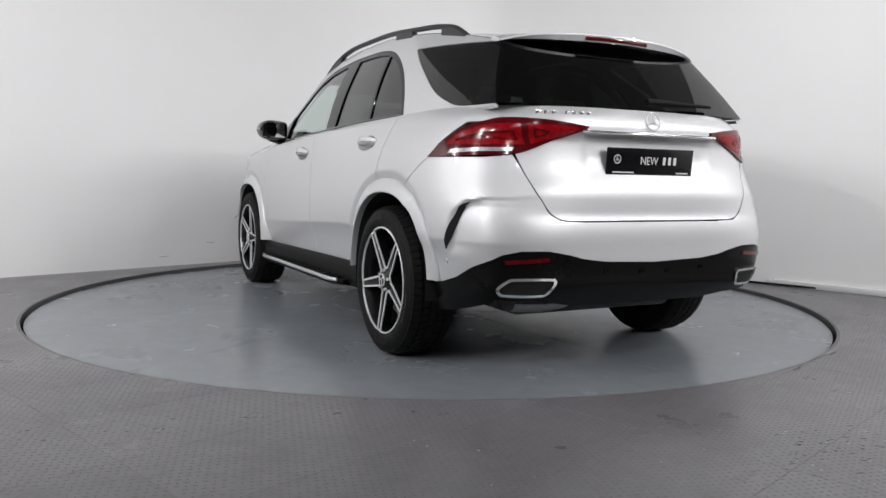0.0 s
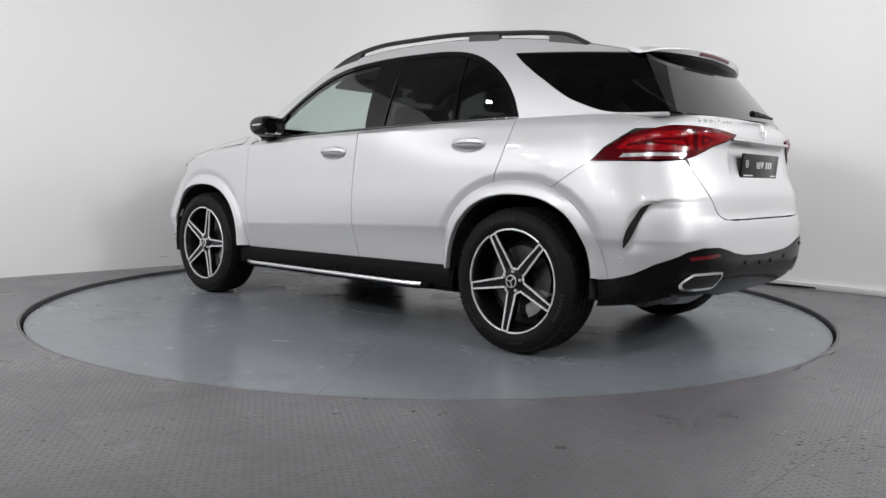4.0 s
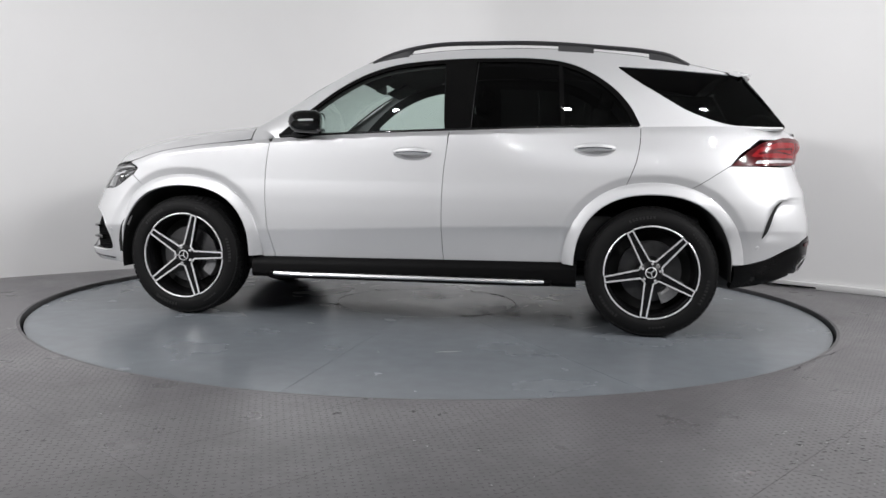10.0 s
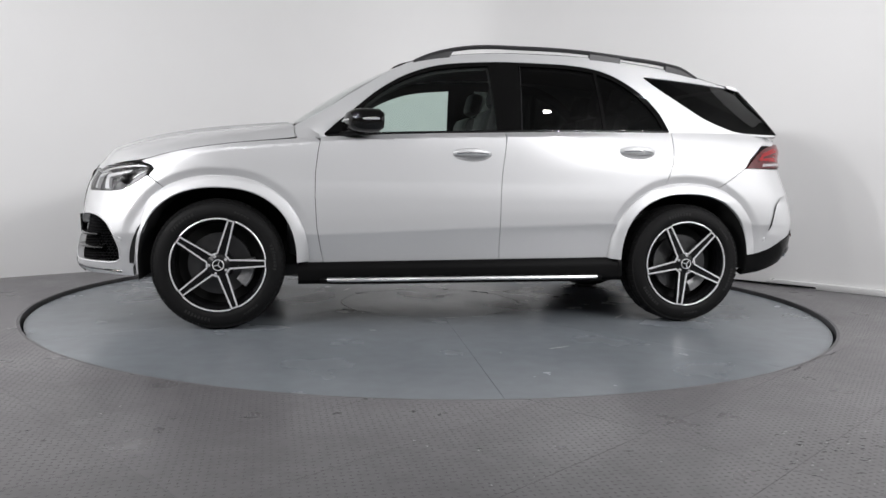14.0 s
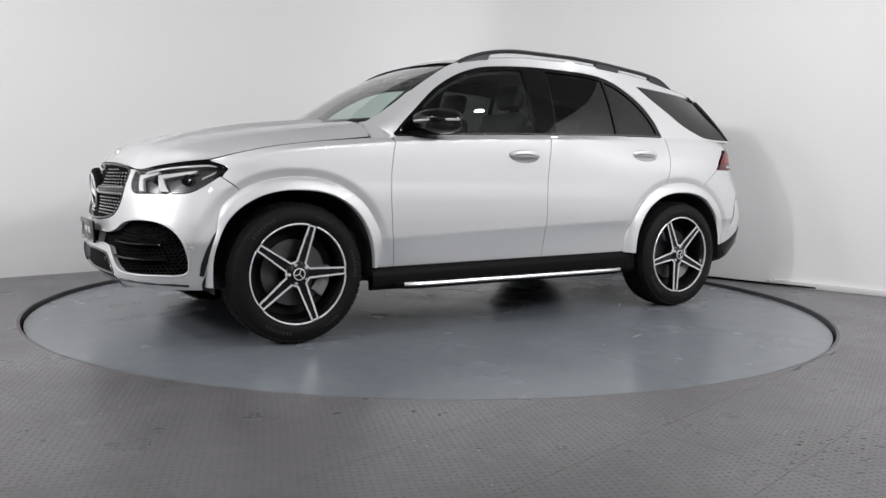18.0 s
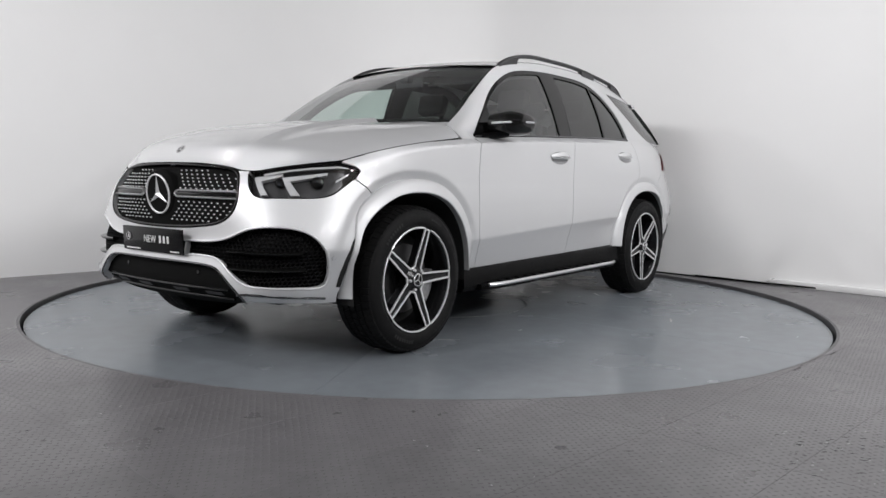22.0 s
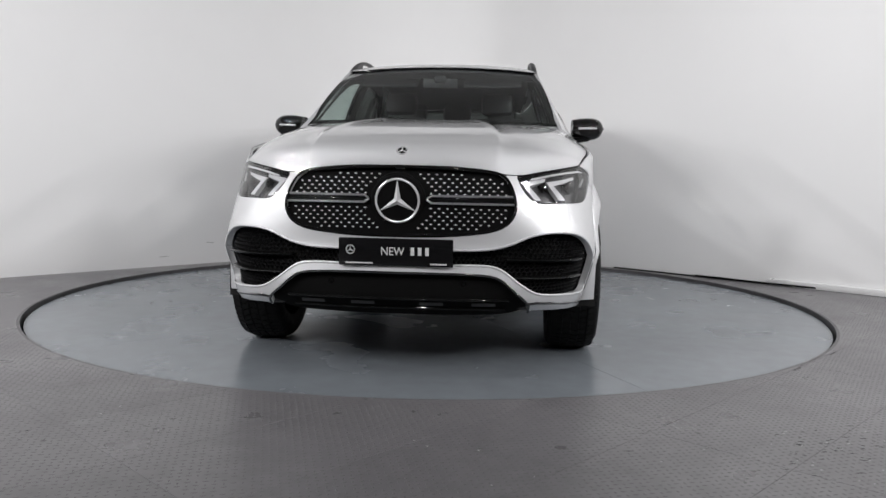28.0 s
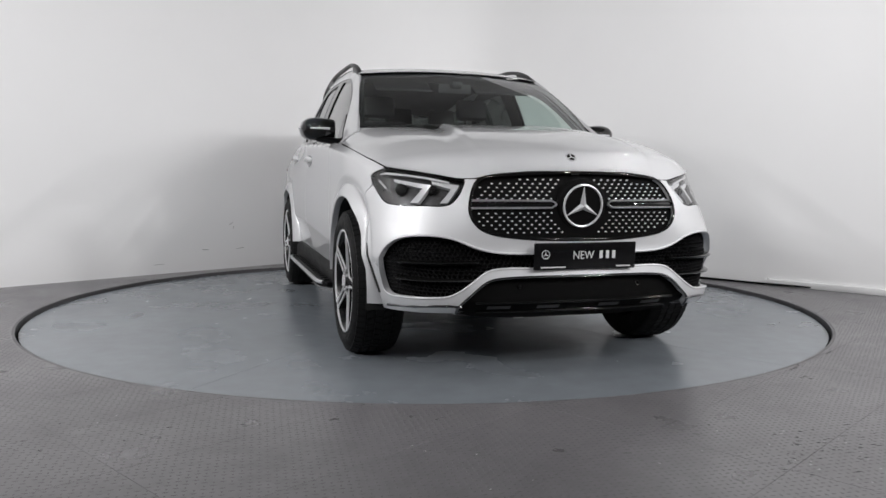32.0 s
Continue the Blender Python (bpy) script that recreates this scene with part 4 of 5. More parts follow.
def interior(car):
    bm = bmesh.new()
    box(bm, -0.35, 0, 0.55, 2.9, 1.5, 0.3, 0.05)
    part("cabin_floor", bm, LEATHER, car)
    bm = bmesh.new()
    box(bm, 0.78, 0, 1.02, 0.45, 1.50, 0.36, 0.09)
    part("dashboard", bm, LEATHER, car, "dark dashboard")
    bm = bmesh.new()
    n = 14
    rows = [[bm.verts.new((x, float(top_y(x)) * 0.97 * v, float(top_z(min(x, 0.25))) - 0.030 + 0.02 * (1 - v * v) - 0.22 * max(0.0, x - 0.12))) for v in np.linspace(-1, 1, 9)] for x in np.linspace(0.40, -1.90, n)]
    for a, b in zip(rows, rows[1:]):
        for j in range(8):
            bm.faces.new((a[j], b[j], b[j + 1], a[j + 1]))
    part("headlining", bm, HEADLINE, car, "dark fabric headlining")
    for s in (1, -1):
        # sun visor folded up behind the windscreen
        bm = bmesh.new()
        box(bm, 0, 0, 0, 0.17, 0.40, 0.018, 0.007, Matrix.Translation((0.34, s * 0.36, 1.572)) @ Euler((0, radians(24), 0)).to_matrix().to_4x4())
        part("sun_visor", bm, HEADLINE, car, "dark sun visor")
    for x, ys in ((0.02, (0.38, -0.38)), (-0.88, (0.40, 0.0, -0.40))):
        for y in ys:
            bm = bmesh.new()
            box(bm, x, y, 0.78, 0.50, 0.50, 0.16, 0.05)
            back = Matrix.Translation((x - 0.24, y, 1.08)) @ Euler((0, radians(-14), 0)).to_matrix().to_4x4()
            box(bm, 0, 0, 0, 0.13, 0.46 if x > 0 else 0.38, 0.60, 0.05, back)
            box(bm, -0.01, 0, 0.42, 0.10, 0.25, 0.17, 0.04, back)
            part("seat", bm, LEATHER, car, "dark leather seat with headrest")
    bm = bmesh.new()
    m = Matrix.Translation((0.46, -0.38, 1.06)) @ Euler((0, radians(-65), 0)).to_matrix().to_4x4()
    lathe(bm, [(0.185 + 0.014 * math.cos(t), 0.014 * math.sin(t)) for t in (2 * math.pi * k / 8 for k in range(8))], 28, m, "z", True)
    box(bm, 0, 0, 0, 0.12, 0.34, 0.03, 0.01, m)
    part("steering_wheel", bm, LEATHER, car, "dark steering wheel")
    bm = bmesh.new()
    box(bm, 0.42, 0, 1.56, 0.03, 0.24, 0.07, 0.012)
    box(bm, 0.45, 0, 1.585, 0.07, 0.08, 0.05, 0.015)
    part("inside_mirror", bm, LEATHER, car, "dark inside mirror")


def mirror(car, s):
    bm = bmesh.new()
    n = 20
    rows = []
    for i in range(13):
        t = i / 12
        y = 0.895 + 0.205 * t
        k = (1 - max(0.0, (t - 0.45) / 0.55) ** 3.2) ** 0.5 if t > 0.45 else 0.86 + 0.14 * math.sin(t / 0.45 * math.pi / 2)
        k = max(k, 0.05)
        cz, cx = 1.243 + 0.004 * t, 0.655 - 0.045 * t * t
        row = []
        for j in range(n):
            a = 2 * math.pi * j / n
            c, d = math.cos(a), math.sin(a)
            p = 2.6 if c > 0 else 6.0
            q = (abs(c) ** p + abs(d) ** p) ** (-1 / p)
            fx = 0.112 if c > 0 else 0.105
            row.append(bm.verts.new((cx + fx * q * c * (0.55 + 0.45 * k), s * y, cz + (0.070 if d > 0 else 0.074) * q * d * k)))
        rows.append(row)
    for a, b in zip(rows, rows[1:]):
        for j in range(n):
            bm.faces.new((a[j], a[(j + 1) % n], b[(j + 1) % n], b[j]))
    bm.faces.new(rows[0])
    bm.faces.new(rows[-1])
    h = part("door_mirror", bm, BLACK, car, "gloss black door mirror")
    bm = bmesh.new()
    tube(bm, [(0.745, s * 0.835, 1.165), (0.73, s * 0.88, 1.163), (0.70, s * 0.93, 1.172), (0.66, s * 0.98, 1.182)], 0.055, 0.022, 12)
    part("mirror_foot", bm, TRIM, h)
    bm = bmesh.new()
    box(bm, 0.546, s * 0.992, 1.243, 0.006, 0.150, 0.112, 0.002)
    part("mirror_glass", bm, CHROME, h, "mirror glass")
    bm = bmesh.new()
    tube(bm, [(0.765, s * 0.93, 1.240), (0.758, s * 0.98, 1.242), (0.735, s * 1.040, 1.244), (0.69, s * 1.082, 1.246), (0.62, s * 1.100, 1.248), (0.56, s * 1.094, 1.250)], 0.010, 0.0075, 8)
    part("indicator", bm, LAMPRIB, h, "clear indicator strip")
    sheet("mirror_base", lifted(cab_fn, 0.004, -1), np.array([(0.875, 1.168), (0.70, 1.31), (0.640, 1.345), (0.665, 1.19)]), BLACK, car, h=0.02, thick=0.01, sign=-1, side=s)


def rail(car, s):
    bm = bmesh.new()
    xs = np.linspace(0.30, -1.70, 50)
    top = lerp([(0.32, 1.650), (0.22, 1.700), (0.127, 1.732), (-0.021, 1.765), (-0.319, 1.786), (-0.772, 1.782), (-1.157, 1.754), (-1.47, 1.722), (-1.58, 1.70), (-1.70, 1.640)])
    tube(bm, [(x, s * (float(top_y(x)) - 0.01), float(top(x)) - 0.011) for x in xs], 0.019, 0.014, 10)
    r = part("roof_rail", bm, GREYRAIL, car, "dark grey aluminium roof rail")
    for x0, x1, z in ((0.30, 0.02, 0), (-0.90, -1.12, 0), (-1.46, -1.70, 0)):
        bm = bmesh.new()
        cols = []
        for x in np.linspace(x0, x1, 8):
            y, t = float(top_y(x)) - 0.01, float(top(x)) - 0.008
            b = float(top_z(x)) - 0.006
            sl = 0.05 if x1 > -0.5 and x == x1 else 0
            cols.append([bm.verts.new((x + sl, s * (y - 0.016), min(b, t - 0.002))), bm.verts.new((x + sl, s * (y + 0.017), min(b, t - 0.002) - 0.012)), bm.verts.new((x, s * (y + 0.015), t)), bm.verts.new((x, s * (y - 0.015), t))])
        for a, b in zip(cols, cols[1:]):
            for j in range(4):
                bm.faces.new((a[j], b[j], b[(j + 1) % 4], a[(j + 1) % 4]))
        bm.faces.new(cols[0])
        bm.faces.new(cols[-1][::-1])
        part("rail_foot", bm, GREYRAIL, r)


def wheel(car, xw, s, spin):
    w = new("wheel")
    w.parent = car
    R = 0.3855
    m = Matrix.Translation((xw, s * HUBY, HUBZ)) @ (Matrix() if s > 0 else Matrix.Rotation(math.pi, 4, "Z")) @ Matrix.Rotation(radians(-spin), 4, "Y")
    w.matrix_basis = m
    tagged(w, "black alloy wheel with five polished double spokes")
    bm = bmesh.new()
    # profile along y: 0 is the outer face
    prof = [(0.262, -0.25), (0.300, -0.262), (0.350, -0.262), (0.374, -0.248), (R - 0.002, -0.225), (R, -0.135), (R - 0.002, -0.045), (0.375, -0.022), (0.362, -0.008), (0.340, 0.003), (0.312, 0.0055), (0.295, 0.002), (0.286, -0.006), (0.272, -0.014), (0.266, -0.03)]
    lathe(bm, prof, 72)
    part("tyre", bm, RUBBER, w, "black road tyre")
    bm = bmesh.new()
    # tread blocks: ribs cut by slanting grooves, and lugs that wrap round both shoulders
    for y0, y1, r0, r1, skew, count in ((-0.185, -0.150, 0, 0, 0.03, 60), (-0.142, -0.107, 0, 0, -0.02, 60), (-0.098, -0.063, 0, 0, 0.03, 60), (-0.240, -0.193, -0.011, 0, 0.0, 66), (-0.055, -0.014, 0, -0.014, 0.0, 66)):
        for k in range(count):
            t0, t1 = 2 * math.pi * k / count, 2 * math.pi * (k + 0.82) / count
            low, top = [], []
            for tt, yy, rr in ((t0, y0, r0), (t1, y0, r0), (t1 + skew, y1, r1), (t0 + skew, y1, r1)):
                low.append(bm.verts.new(((R + rr - 0.004) * math.cos(tt), yy, (R + rr - 0.004) * math.sin(tt))))
                top.append(bm.verts.new(((R + rr + 0.006) * math.cos(tt), yy, (R + rr + 0.006) * math.sin(tt))))
            bm.faces.new(top)
            for j in range(4):
                bm.faces.new((low[j], low[(j + 1) % 4], top[(j + 1) % 4], top[j]))
    part("tread", bm, RUBBER, w)
    # raised lettering on the sidewall, left as plain bars
    bm = bmesh.new()
    for a0, count in ((0.4, 8), (2.5, 8), (4.6, 8), (1.6, 5), (3.7, 5)):
        for k in range(count):
            t = a0 + 0.062 * k
            q = Matrix.Rotation(-t, 4, "Y") @ Matrix.Translation((0.329, 0.0046, 0))
            box(bm, 0, 0, 0, 0.018 if count == 8 else 0.010, 0.0024, 0.012, 0, q)
    tagged(part("sidewall_bars", bm, RUBBERGREY, w), kind="stuff")
    bm = bmesh.new()
    # rim lip, broken where the spokes run out
    for k in range(5):
        a0 = radians(18 + 72 * k) + 0.088
        a1 = a0 + radians(72) - 0.176
        cols = []
        for t in np.linspace(a0, a1, 15):
            cols.append([bm.verts.new((r * math.cos(t), y, r * math.sin(t))) for r, y in ((0.281, -0.010), (0.280, -0.002), (0.276, 0.0), (0.2725, -0.001), (0.271, -0.012))])
        for p, q in zip(cols, cols[1:]):
            for j in range(4):
                bm.faces.new((p[j], q[j], q[j + 1], p[j + 1]))
    part("rim_lip", bm, RIMCUT, w, "polished rim lip")
    bm = bmesh.new()
    lathe(bm, [(0.283, -0.006), (0.270, -0.010), (0.258, -0.03), (0.246, -0.10), (0.240, -0.23)], 64)
    part("rim_barrel", bm, RIMBLACK, w)
    bm = bmesh.new()
    lathe(bm, [(0.05, -0.100), (0.085, -0.092), (0.09, -0.105), (0.185, -0.105), (0.185, -0.13), (0.05, -0.13)], 48)
    part("brake_disc", bm, STEEL, w)
    bm = bmesh.new()
    for t0, sc in ((-0.45, 1.0),):
        cols = []
        for t in np.linspace(math.pi + t0, math.pi - t0, 10):
            cols.append([bm.verts.new((r * math.cos(t), y, r * math.sin(t))) for r, y in ((0.135, -0.13), (0.135, -0.078), (0.16, -0.066), (0.205, -0.070), (0.212, -0.13))])
        for p, q in zip(cols, cols[1:]):
            for j in range(4):
                bm.faces.new((p[j], q[j], q[j + 1], p[j + 1]))
        bm.faces.new(cols[0])
        bm.faces.new(cols[-1][::-1])
    part("brake_caliper", bm, CALIPER, w, "grey cast brake caliper")
    bm = bmesh.new()
    lathe(bm, [(0.25, -0.15), (0.001, -0.15)], 40)
    part("back_plate", bm, LINER_SHADE, w)
    # five hollow-edged spokes; the bright edges of neighbours meet in a short bridge near the hub
    dish = lambda r: -0.003 - 0.018 * min(1, max(0, (0.25 - r) / 0.17)) ** 0.8
    for k in range(5):
        a = 2 * math.pi * k / 5 + radians(90)
        rot = Matrix.Rotation(-a, 4, "Y")
        pts = [(0.030, 0.030), (0.066, 0.0300), (0.11, 0.0283), (0.16, 0.0262), (0.21, 0.0240), (0.276, 0.0212)]
        bm = bmesh.new()
        cols = []
        for r, hw in pts:
            y = dish(r) - 0.004
            cols.append([bm.verts.new(rot @ Vector(v)) for v in ((r, y, hw), (r, y - 0.004, 0), (r, y, -hw), (r, y - 0.05, -hw * 0.85), (r, y - 0.05, hw * 0.85))])
        for p, q in zip(cols, cols[1:]):
            for j in range(5):
                bm.faces.new((p[j], q[j], q[(j + 1) % 5], p[(j + 1) % 5]))
        bm.faces.new(cols[0])
        bm.faces.new(cols[-1][::-1])
        sp = part("spoke", bm, RIMBLACK, w)
        bm = bmesh.new()

        def bar(p0, p1, q1, q0):
            """A bright flat bar: outer edge p0-p1, inner edge q0-q1, in (radius, across)."""
            top = [bm.verts.new(rot @ Vector((r, dish(r), z))) for r, z in (p0, p1, q1, q0)]
            low = [bm.verts.new(rot @ Vector((r, dish(r) - 0.007, z))) for r, z in (p0, p1, q1, q0)]
            bm.faces.new(top)
            bm.faces.new(low[::-1])
            for j in range(4):
                bm.faces.new((top[j], top[(j + 1) % 4], low[(j + 1) % 4], low[j]))

        ew = 0.0102
        for sg in (1, -1):
            for (r0, h0), (r1, h1) in zip(pts[1:], pts[2:]):
                bar((r0, sg * h0), (r1, sg * h1), (r1, sg * (h1 - ew * 0.85)), (r0, sg * (h0 - ew)))
            # bridge to the neighbour: to the bisector at 36 degrees
            c, d = math.cos(radians(36)), math.sin(radians(36))
            bar((0.066, sg * 0.0300), (0.0735 * c, sg * 0.0735 * d), (0.062 * c, sg * 0.062 * d), (0.066, sg * (0.0300 - ew)))
        bar((0.276, 0.0212), (0.276, -0.0212), (0.268, -0.0212), (0.268, 0.0212))
        part("polished_edge", bm, RIMCUT, sp)
    bm = bmesh.new()
    lathe(bm, [(0.001, -0.004), (0.030, -0.004), (0.036, -0.010), (0.060, -0.022), (0.072, -0.030), (0.075, -0.07)], 40)
    part("hub", bm, RIMBLACK, w)
    bm = bmesh.new()
    lathe(bm, [(0.029, -0.003), (0.031, -0.001), (0.034, -0.003), (0.034, -0.012)], 32)
    for k in range(3):
        box(bm, 0.0, -0.002, 0.014, 0.004, 0.004, 0.028, 0, Matrix.Rotation(2 * math.pi * k / 3, 4, "Y"))
    part("hub_badge", bm, RIMCUT, w)
    for k in range(5):
        a = 2 * math.pi * (k + 0.5) / 5 + radians(90)
        bm = bmesh.new()
        lathe(bm, [(0.001, 0.0), (0.0075, 0.0), (0.009, -0.003), (0.009, -0.016)], 10, Matrix.Translation((0.054 * math.cos(a), -0.006, 0.054 * math.sin(a))))
        part("wheel_bolt", bm, BADGE, w)
    return w


def star(name, parent, R, m, ringw, label):
    """A plain ring with three tapered bars."""
    bm = bmesh.new()
    lathe(bm, [(R - ringw / 2 + ringw / 2 * math.cos(t), ringw * 0.55 * math.sin(t)) for t in (2 * math.pi * k / 8 for k in range(8))], 44, m, "y", True)
    for k in range(3):
        q = m @ Matrix.Rotation(2 * math.pi * k / 3, 4, "Y")
        a = R * 0.17
        v = [bm.verts.new(q @ Vector(p)) for p in ((a * 0.87, 0, a * 0.5), (0, 0, (R - ringw * 0.4)), (-a * 0.87, 0, a * 0.5), (0, 0, 0), (0, -R * 0.13, 0.0))]
        bm.faces.new((v[0], v[1], v[4]))
        bm.faces.new((v[1], v[2], v[4]))
        bm.faces.new((v[2], v[3], v[4]))
        bm.faces.new((v[3], v[0], v[4]))
    return part(name, bm, BADGE, parent, label, angle=20)


def plate(parent, m, name, label):
    bm = bmesh.new()
    box(bm, 0, 0, 0, 0.52, 0.012, 0.125, 0.004, m)
    p = part(name, bm, PLATE, parent, label)
    # lettering that is left as plain bars
    def bar(cx, cz, w, hh):
        bm = bmesh.new()
        box(bm, cx, -0.0075, cz, w, 0.002, hh, 0, m)
        part("lettering_bar", bm, WHITE, p)

    cu = bpy.data.curves.new("word", "FONT")
    cu.body, cu.size, cu.extrude, cu.align_x = "NEW", 0.053, 0.0006, "LEFT"
    tmp = bpy.data.objects.new("word", cu)
    me = bpy.data.meshes.new_from_object(tmp)
    bpy.data.objects.remove(tmp)
    me.transform(m @ Matrix.Translation((-0.068, -0.0072, -0.013)) @ Matrix.Rotation(radians(90), 4, "X") @ Matrix.Diagonal((0.88, 1, 1, 1)))
    me.materials.clear()
    me.materials.append(WHITE)
    w = new("lettering", me)
    w.parent = p
    for k in range(3):
        bar(0.077 + 0.033 * k, 0.006, 0.016, 0.036)
    bar(-0.165, -0.050, 0.125, 0.006)
    bar(0.195, -0.050, 0.075, 0.006)
    star("plate_mark", p, 0.021, m @ Matrix.Translation((-0.205, -0.0085, 0.010)), 0.004, "")
    return p


def front_end(car):
    # outline of the front bumper, wrapped from arch to arch
    def both(pts):
        return [(a, z) for a, z in pts] + [(-a, z) for a, z in pts[::-1]]

    right = [(0.0, 0.262)] + ny((0.30, 0.262), (0.52, 0.278), (0.62, 0.312), (0.80, 0.306)) + nx((1.99, 0.296), (1.965, 0.40), (1.935, 0.55), (1.885, 0.70), (1.79, 0.808), (1.83, 0.842), (1.90, 0.893), (1.93, 0.93), (1.957, 0.976), (2.07, 0.962)) + ny((0.652, 0.942), (0.54, 0.923), (0.49, 0.925), (0.42, 0.942), (0.25, 0.958)) + [(0.0, 0.963)]
    o = np.array(right + [(-a, z) for a, z in right[-2:0:-1]])
    g = ny((0.0, 0.640), (0.18, 0.643), (0.31, 0.652), (0.425, 0.668), (0.490, 0.694), (0.527, 0.735), (0.539, 0.788), (0.524, 0.855), (0.500, 0.903), (0.478, 0.924), (0.440, 0.940), (0.35, 0.950), (0.18, 0.959), (0.0, 0.962))
    grille_o = ring(g + [(-a, z) for a, z in g[-2:0:-1]], (), 4)
    hl = ring(ny((0.530, 0.924), (0.652, 0.943)) + nx((2.072, 0.963), (1.957, 0.977), (1.885, 0.956), (1.862, 0.933), (1.887, 0.908), (1.961, 0.856), (2.034, 0.813), (2.10, 0.800)) + ny((0.72, 0.798), (0.625, 0.802), (0.575, 0.845)), (0, 3), 5)
    vent = ring(ny((0.232, 0.515), (0.40, 0.515), (0.47, 0.500), (0.56, 0.435), (0.635, 0.392), (0.72, 0.382), (0.82, 0.377)) + nx((2.105, 0.376), (2.066, 0.400), (2.078, 0.50), (2.125, 0.60)) + ny((0.838, 0.652), (0.74, 0.668), (0.62, 0.654), (0.50, 0.607), (0.40, 0.588), (0.232, 0.583)), (0, 16), 4)
    cut = np.array(nx((2.012, 0.375), (2.005, 0.45), (1.985, 0.52), (1.955, 0.585), (1.925, 0.628), (1.875, 0.655), (1.915, 0.622), (1.937, 0.580), (1.957, 0.52), (1.975, 0.45), (1.988, 0.372)))
    low = ny((0.0, 0.478), (0.20, 0.478), (0.40, 0.472), (0.47, 0.455), (0.545, 0.395), (0.60, 0.340), (0.60, 0.30), (0.50, 0.268), (0.25, 0.255))
    low_o = ring(low + [(0.0, 0.255)] + [(-a, z) for a, z in low[-1:0:-1]], (6, 12), 4)
    flip = lambda q: q[::-1] * [-1, 1]
    b = sheet("front_bumper", nose_fn, o, PAINT, car, holes=(grille_o, hl, flip(hl), vent, flip(vent), low_o), h=0.011, thick=0.03, sign=1, label="silver front bumper with wide air intakes")
    # grille: recessed dark panel with bright studs
    back = lifted(nose_fn, -0.022)
    gr = sheet("grille", back, inset(grille_o, -0.01), MESHBLACK, car, h=0.03, thick=0.0, label="black radiator grille with rows of bright studs")
    studs(gr, back, grille_o)
    strip("grille_surround", nose_fn, inset(grille_o, 0.004), BLACK, gr, 0.016, 0.004, 1, closed=True)
    for s in (1, -1):
        # a long loop of two bright lines that meet in a point beside the badge
        ys = np.linspace(0.535, 0.155, 14)
        P = [(s * ang(y, 0.812), 0.812 + 0.017 + 0.004 * (y - 0.3)) for y in ys] + [(s * ang(0.138, 0.812), 0.818), (s * ang(0.134, 0.812), 0.810)]
        P += [(s * ang(y, 0.812), 0.812 - 0.017 - 0.004 * (y - 0.3)) for y in ys[::-1]]
        strip("grille_bar", lifted(nose_fn, -0.010), P, SATIN, gr, 0.010, 0.011, 1)
        P = [(s * ang(y, 0.812), 0.812) for y in np.linspace(0.14, 0.53, 12)]
        strip("grille_bar_core", lifted(nose_fn, -0.014), P, BLACK, gr, 0.03, 0.010, 1)
    bm = bmesh.new()
    c = Matrix.Translation((2.392, 0, 0.803)) @ Matrix.Rotation(radians(90), 4, "Z") @ Matrix.Rotation(radians(6), 4, "X")
    lathe(bm, [(0.001, -0.004), (0.095, -0.004), (0.116, 0.0), (0.126, 0.012), (0.128, 0.04)], 48, c)
    part("badge_dish", bm, MESHBLACK, gr)
    star("badge_star", gr, 0.103, Matrix.Translation((2.398, 0, 0.803)) @ Matrix.Rotation(radians(90), 4, "Z") @ Matrix.Rotation(radians(6), 4, "X"), 0.011, "bright three-armed badge in a ring")
    # air intakes
    for s in (1, -1):
        v = vent if s > 0 else flip(vent)
        k = sheet("side_intake", lifted(nose_fn, -0.055), inset(v, -0.03), TRIM, car, h=0.03, thick=0, label="black honeycomb air intake")
        honeycomb(k, lifted(nose_fn, -0.05), v)
        for z0 in (0.545, 0.465):
            P = [(s * ang(y, z0), z0 - 0.02 * (y - 0.6)) for y in np.linspace(0.50, 0.86, 14)]
            strip("intake_fin", lifted(nose_fn, -0.045), P, BLACK, k, 0.022, 0.038, 1)
        strip("intake_edge", nose_fn, inset(v, 0.0), PAINT, k, 0.012, 0.004, 1, closed=True)
    # middle intake joins them behind the plate
    sheet("middle_intake", lifted(nose_fn, 0.003), np.array(ny((-0.225, 0.520), (0.225, 0.520), (0.225, 0.578), (-0.225, 0.578))), MESHBLACK, car, h=0.03, thick=0.01)
    lo = sheet("lower_intake", lifted(nose_fn, -0.035), inset(low_o, -0.014), MESHBLACK, car, h=0.025, thick=0, label="gloss black lower grille")
    # grey sheets stand for the lighter view through open slots
    for y0 in (-0.40, -0.16, 0.16, 0.40):
        q = np.array(ny((y0 - 0.055, 0.300), (y0 + 0.055, 0.300), (y0 + 0.055, 0.317), (y0 - 0.055, 0.317)))
        sheet("slot", lifted(nose_fn, -0.030), q, SLOT, lo, h=0.01, thick=0.003)
    for z0, w in ((0.345, 0.52), (0.285, 0.50)):
        strip("lower_slat", lifted(nose_fn, -0.034), [(ang(y, z0), z0) for y in np.linspace(-w, w, 30)], BLACK, lo, 0.012, 0.012, 1)
    L = low[:7]
    path = [(a, z) for a, z in L[::-1]] + [(-a, z) for a, z in L[1:]]
    strip("lower_grille_trim", nose_fn, ring(path, (0, len(path) - 1), 4)[:-1], DARKCHROME, lo, 0.012, 0.007, 1)
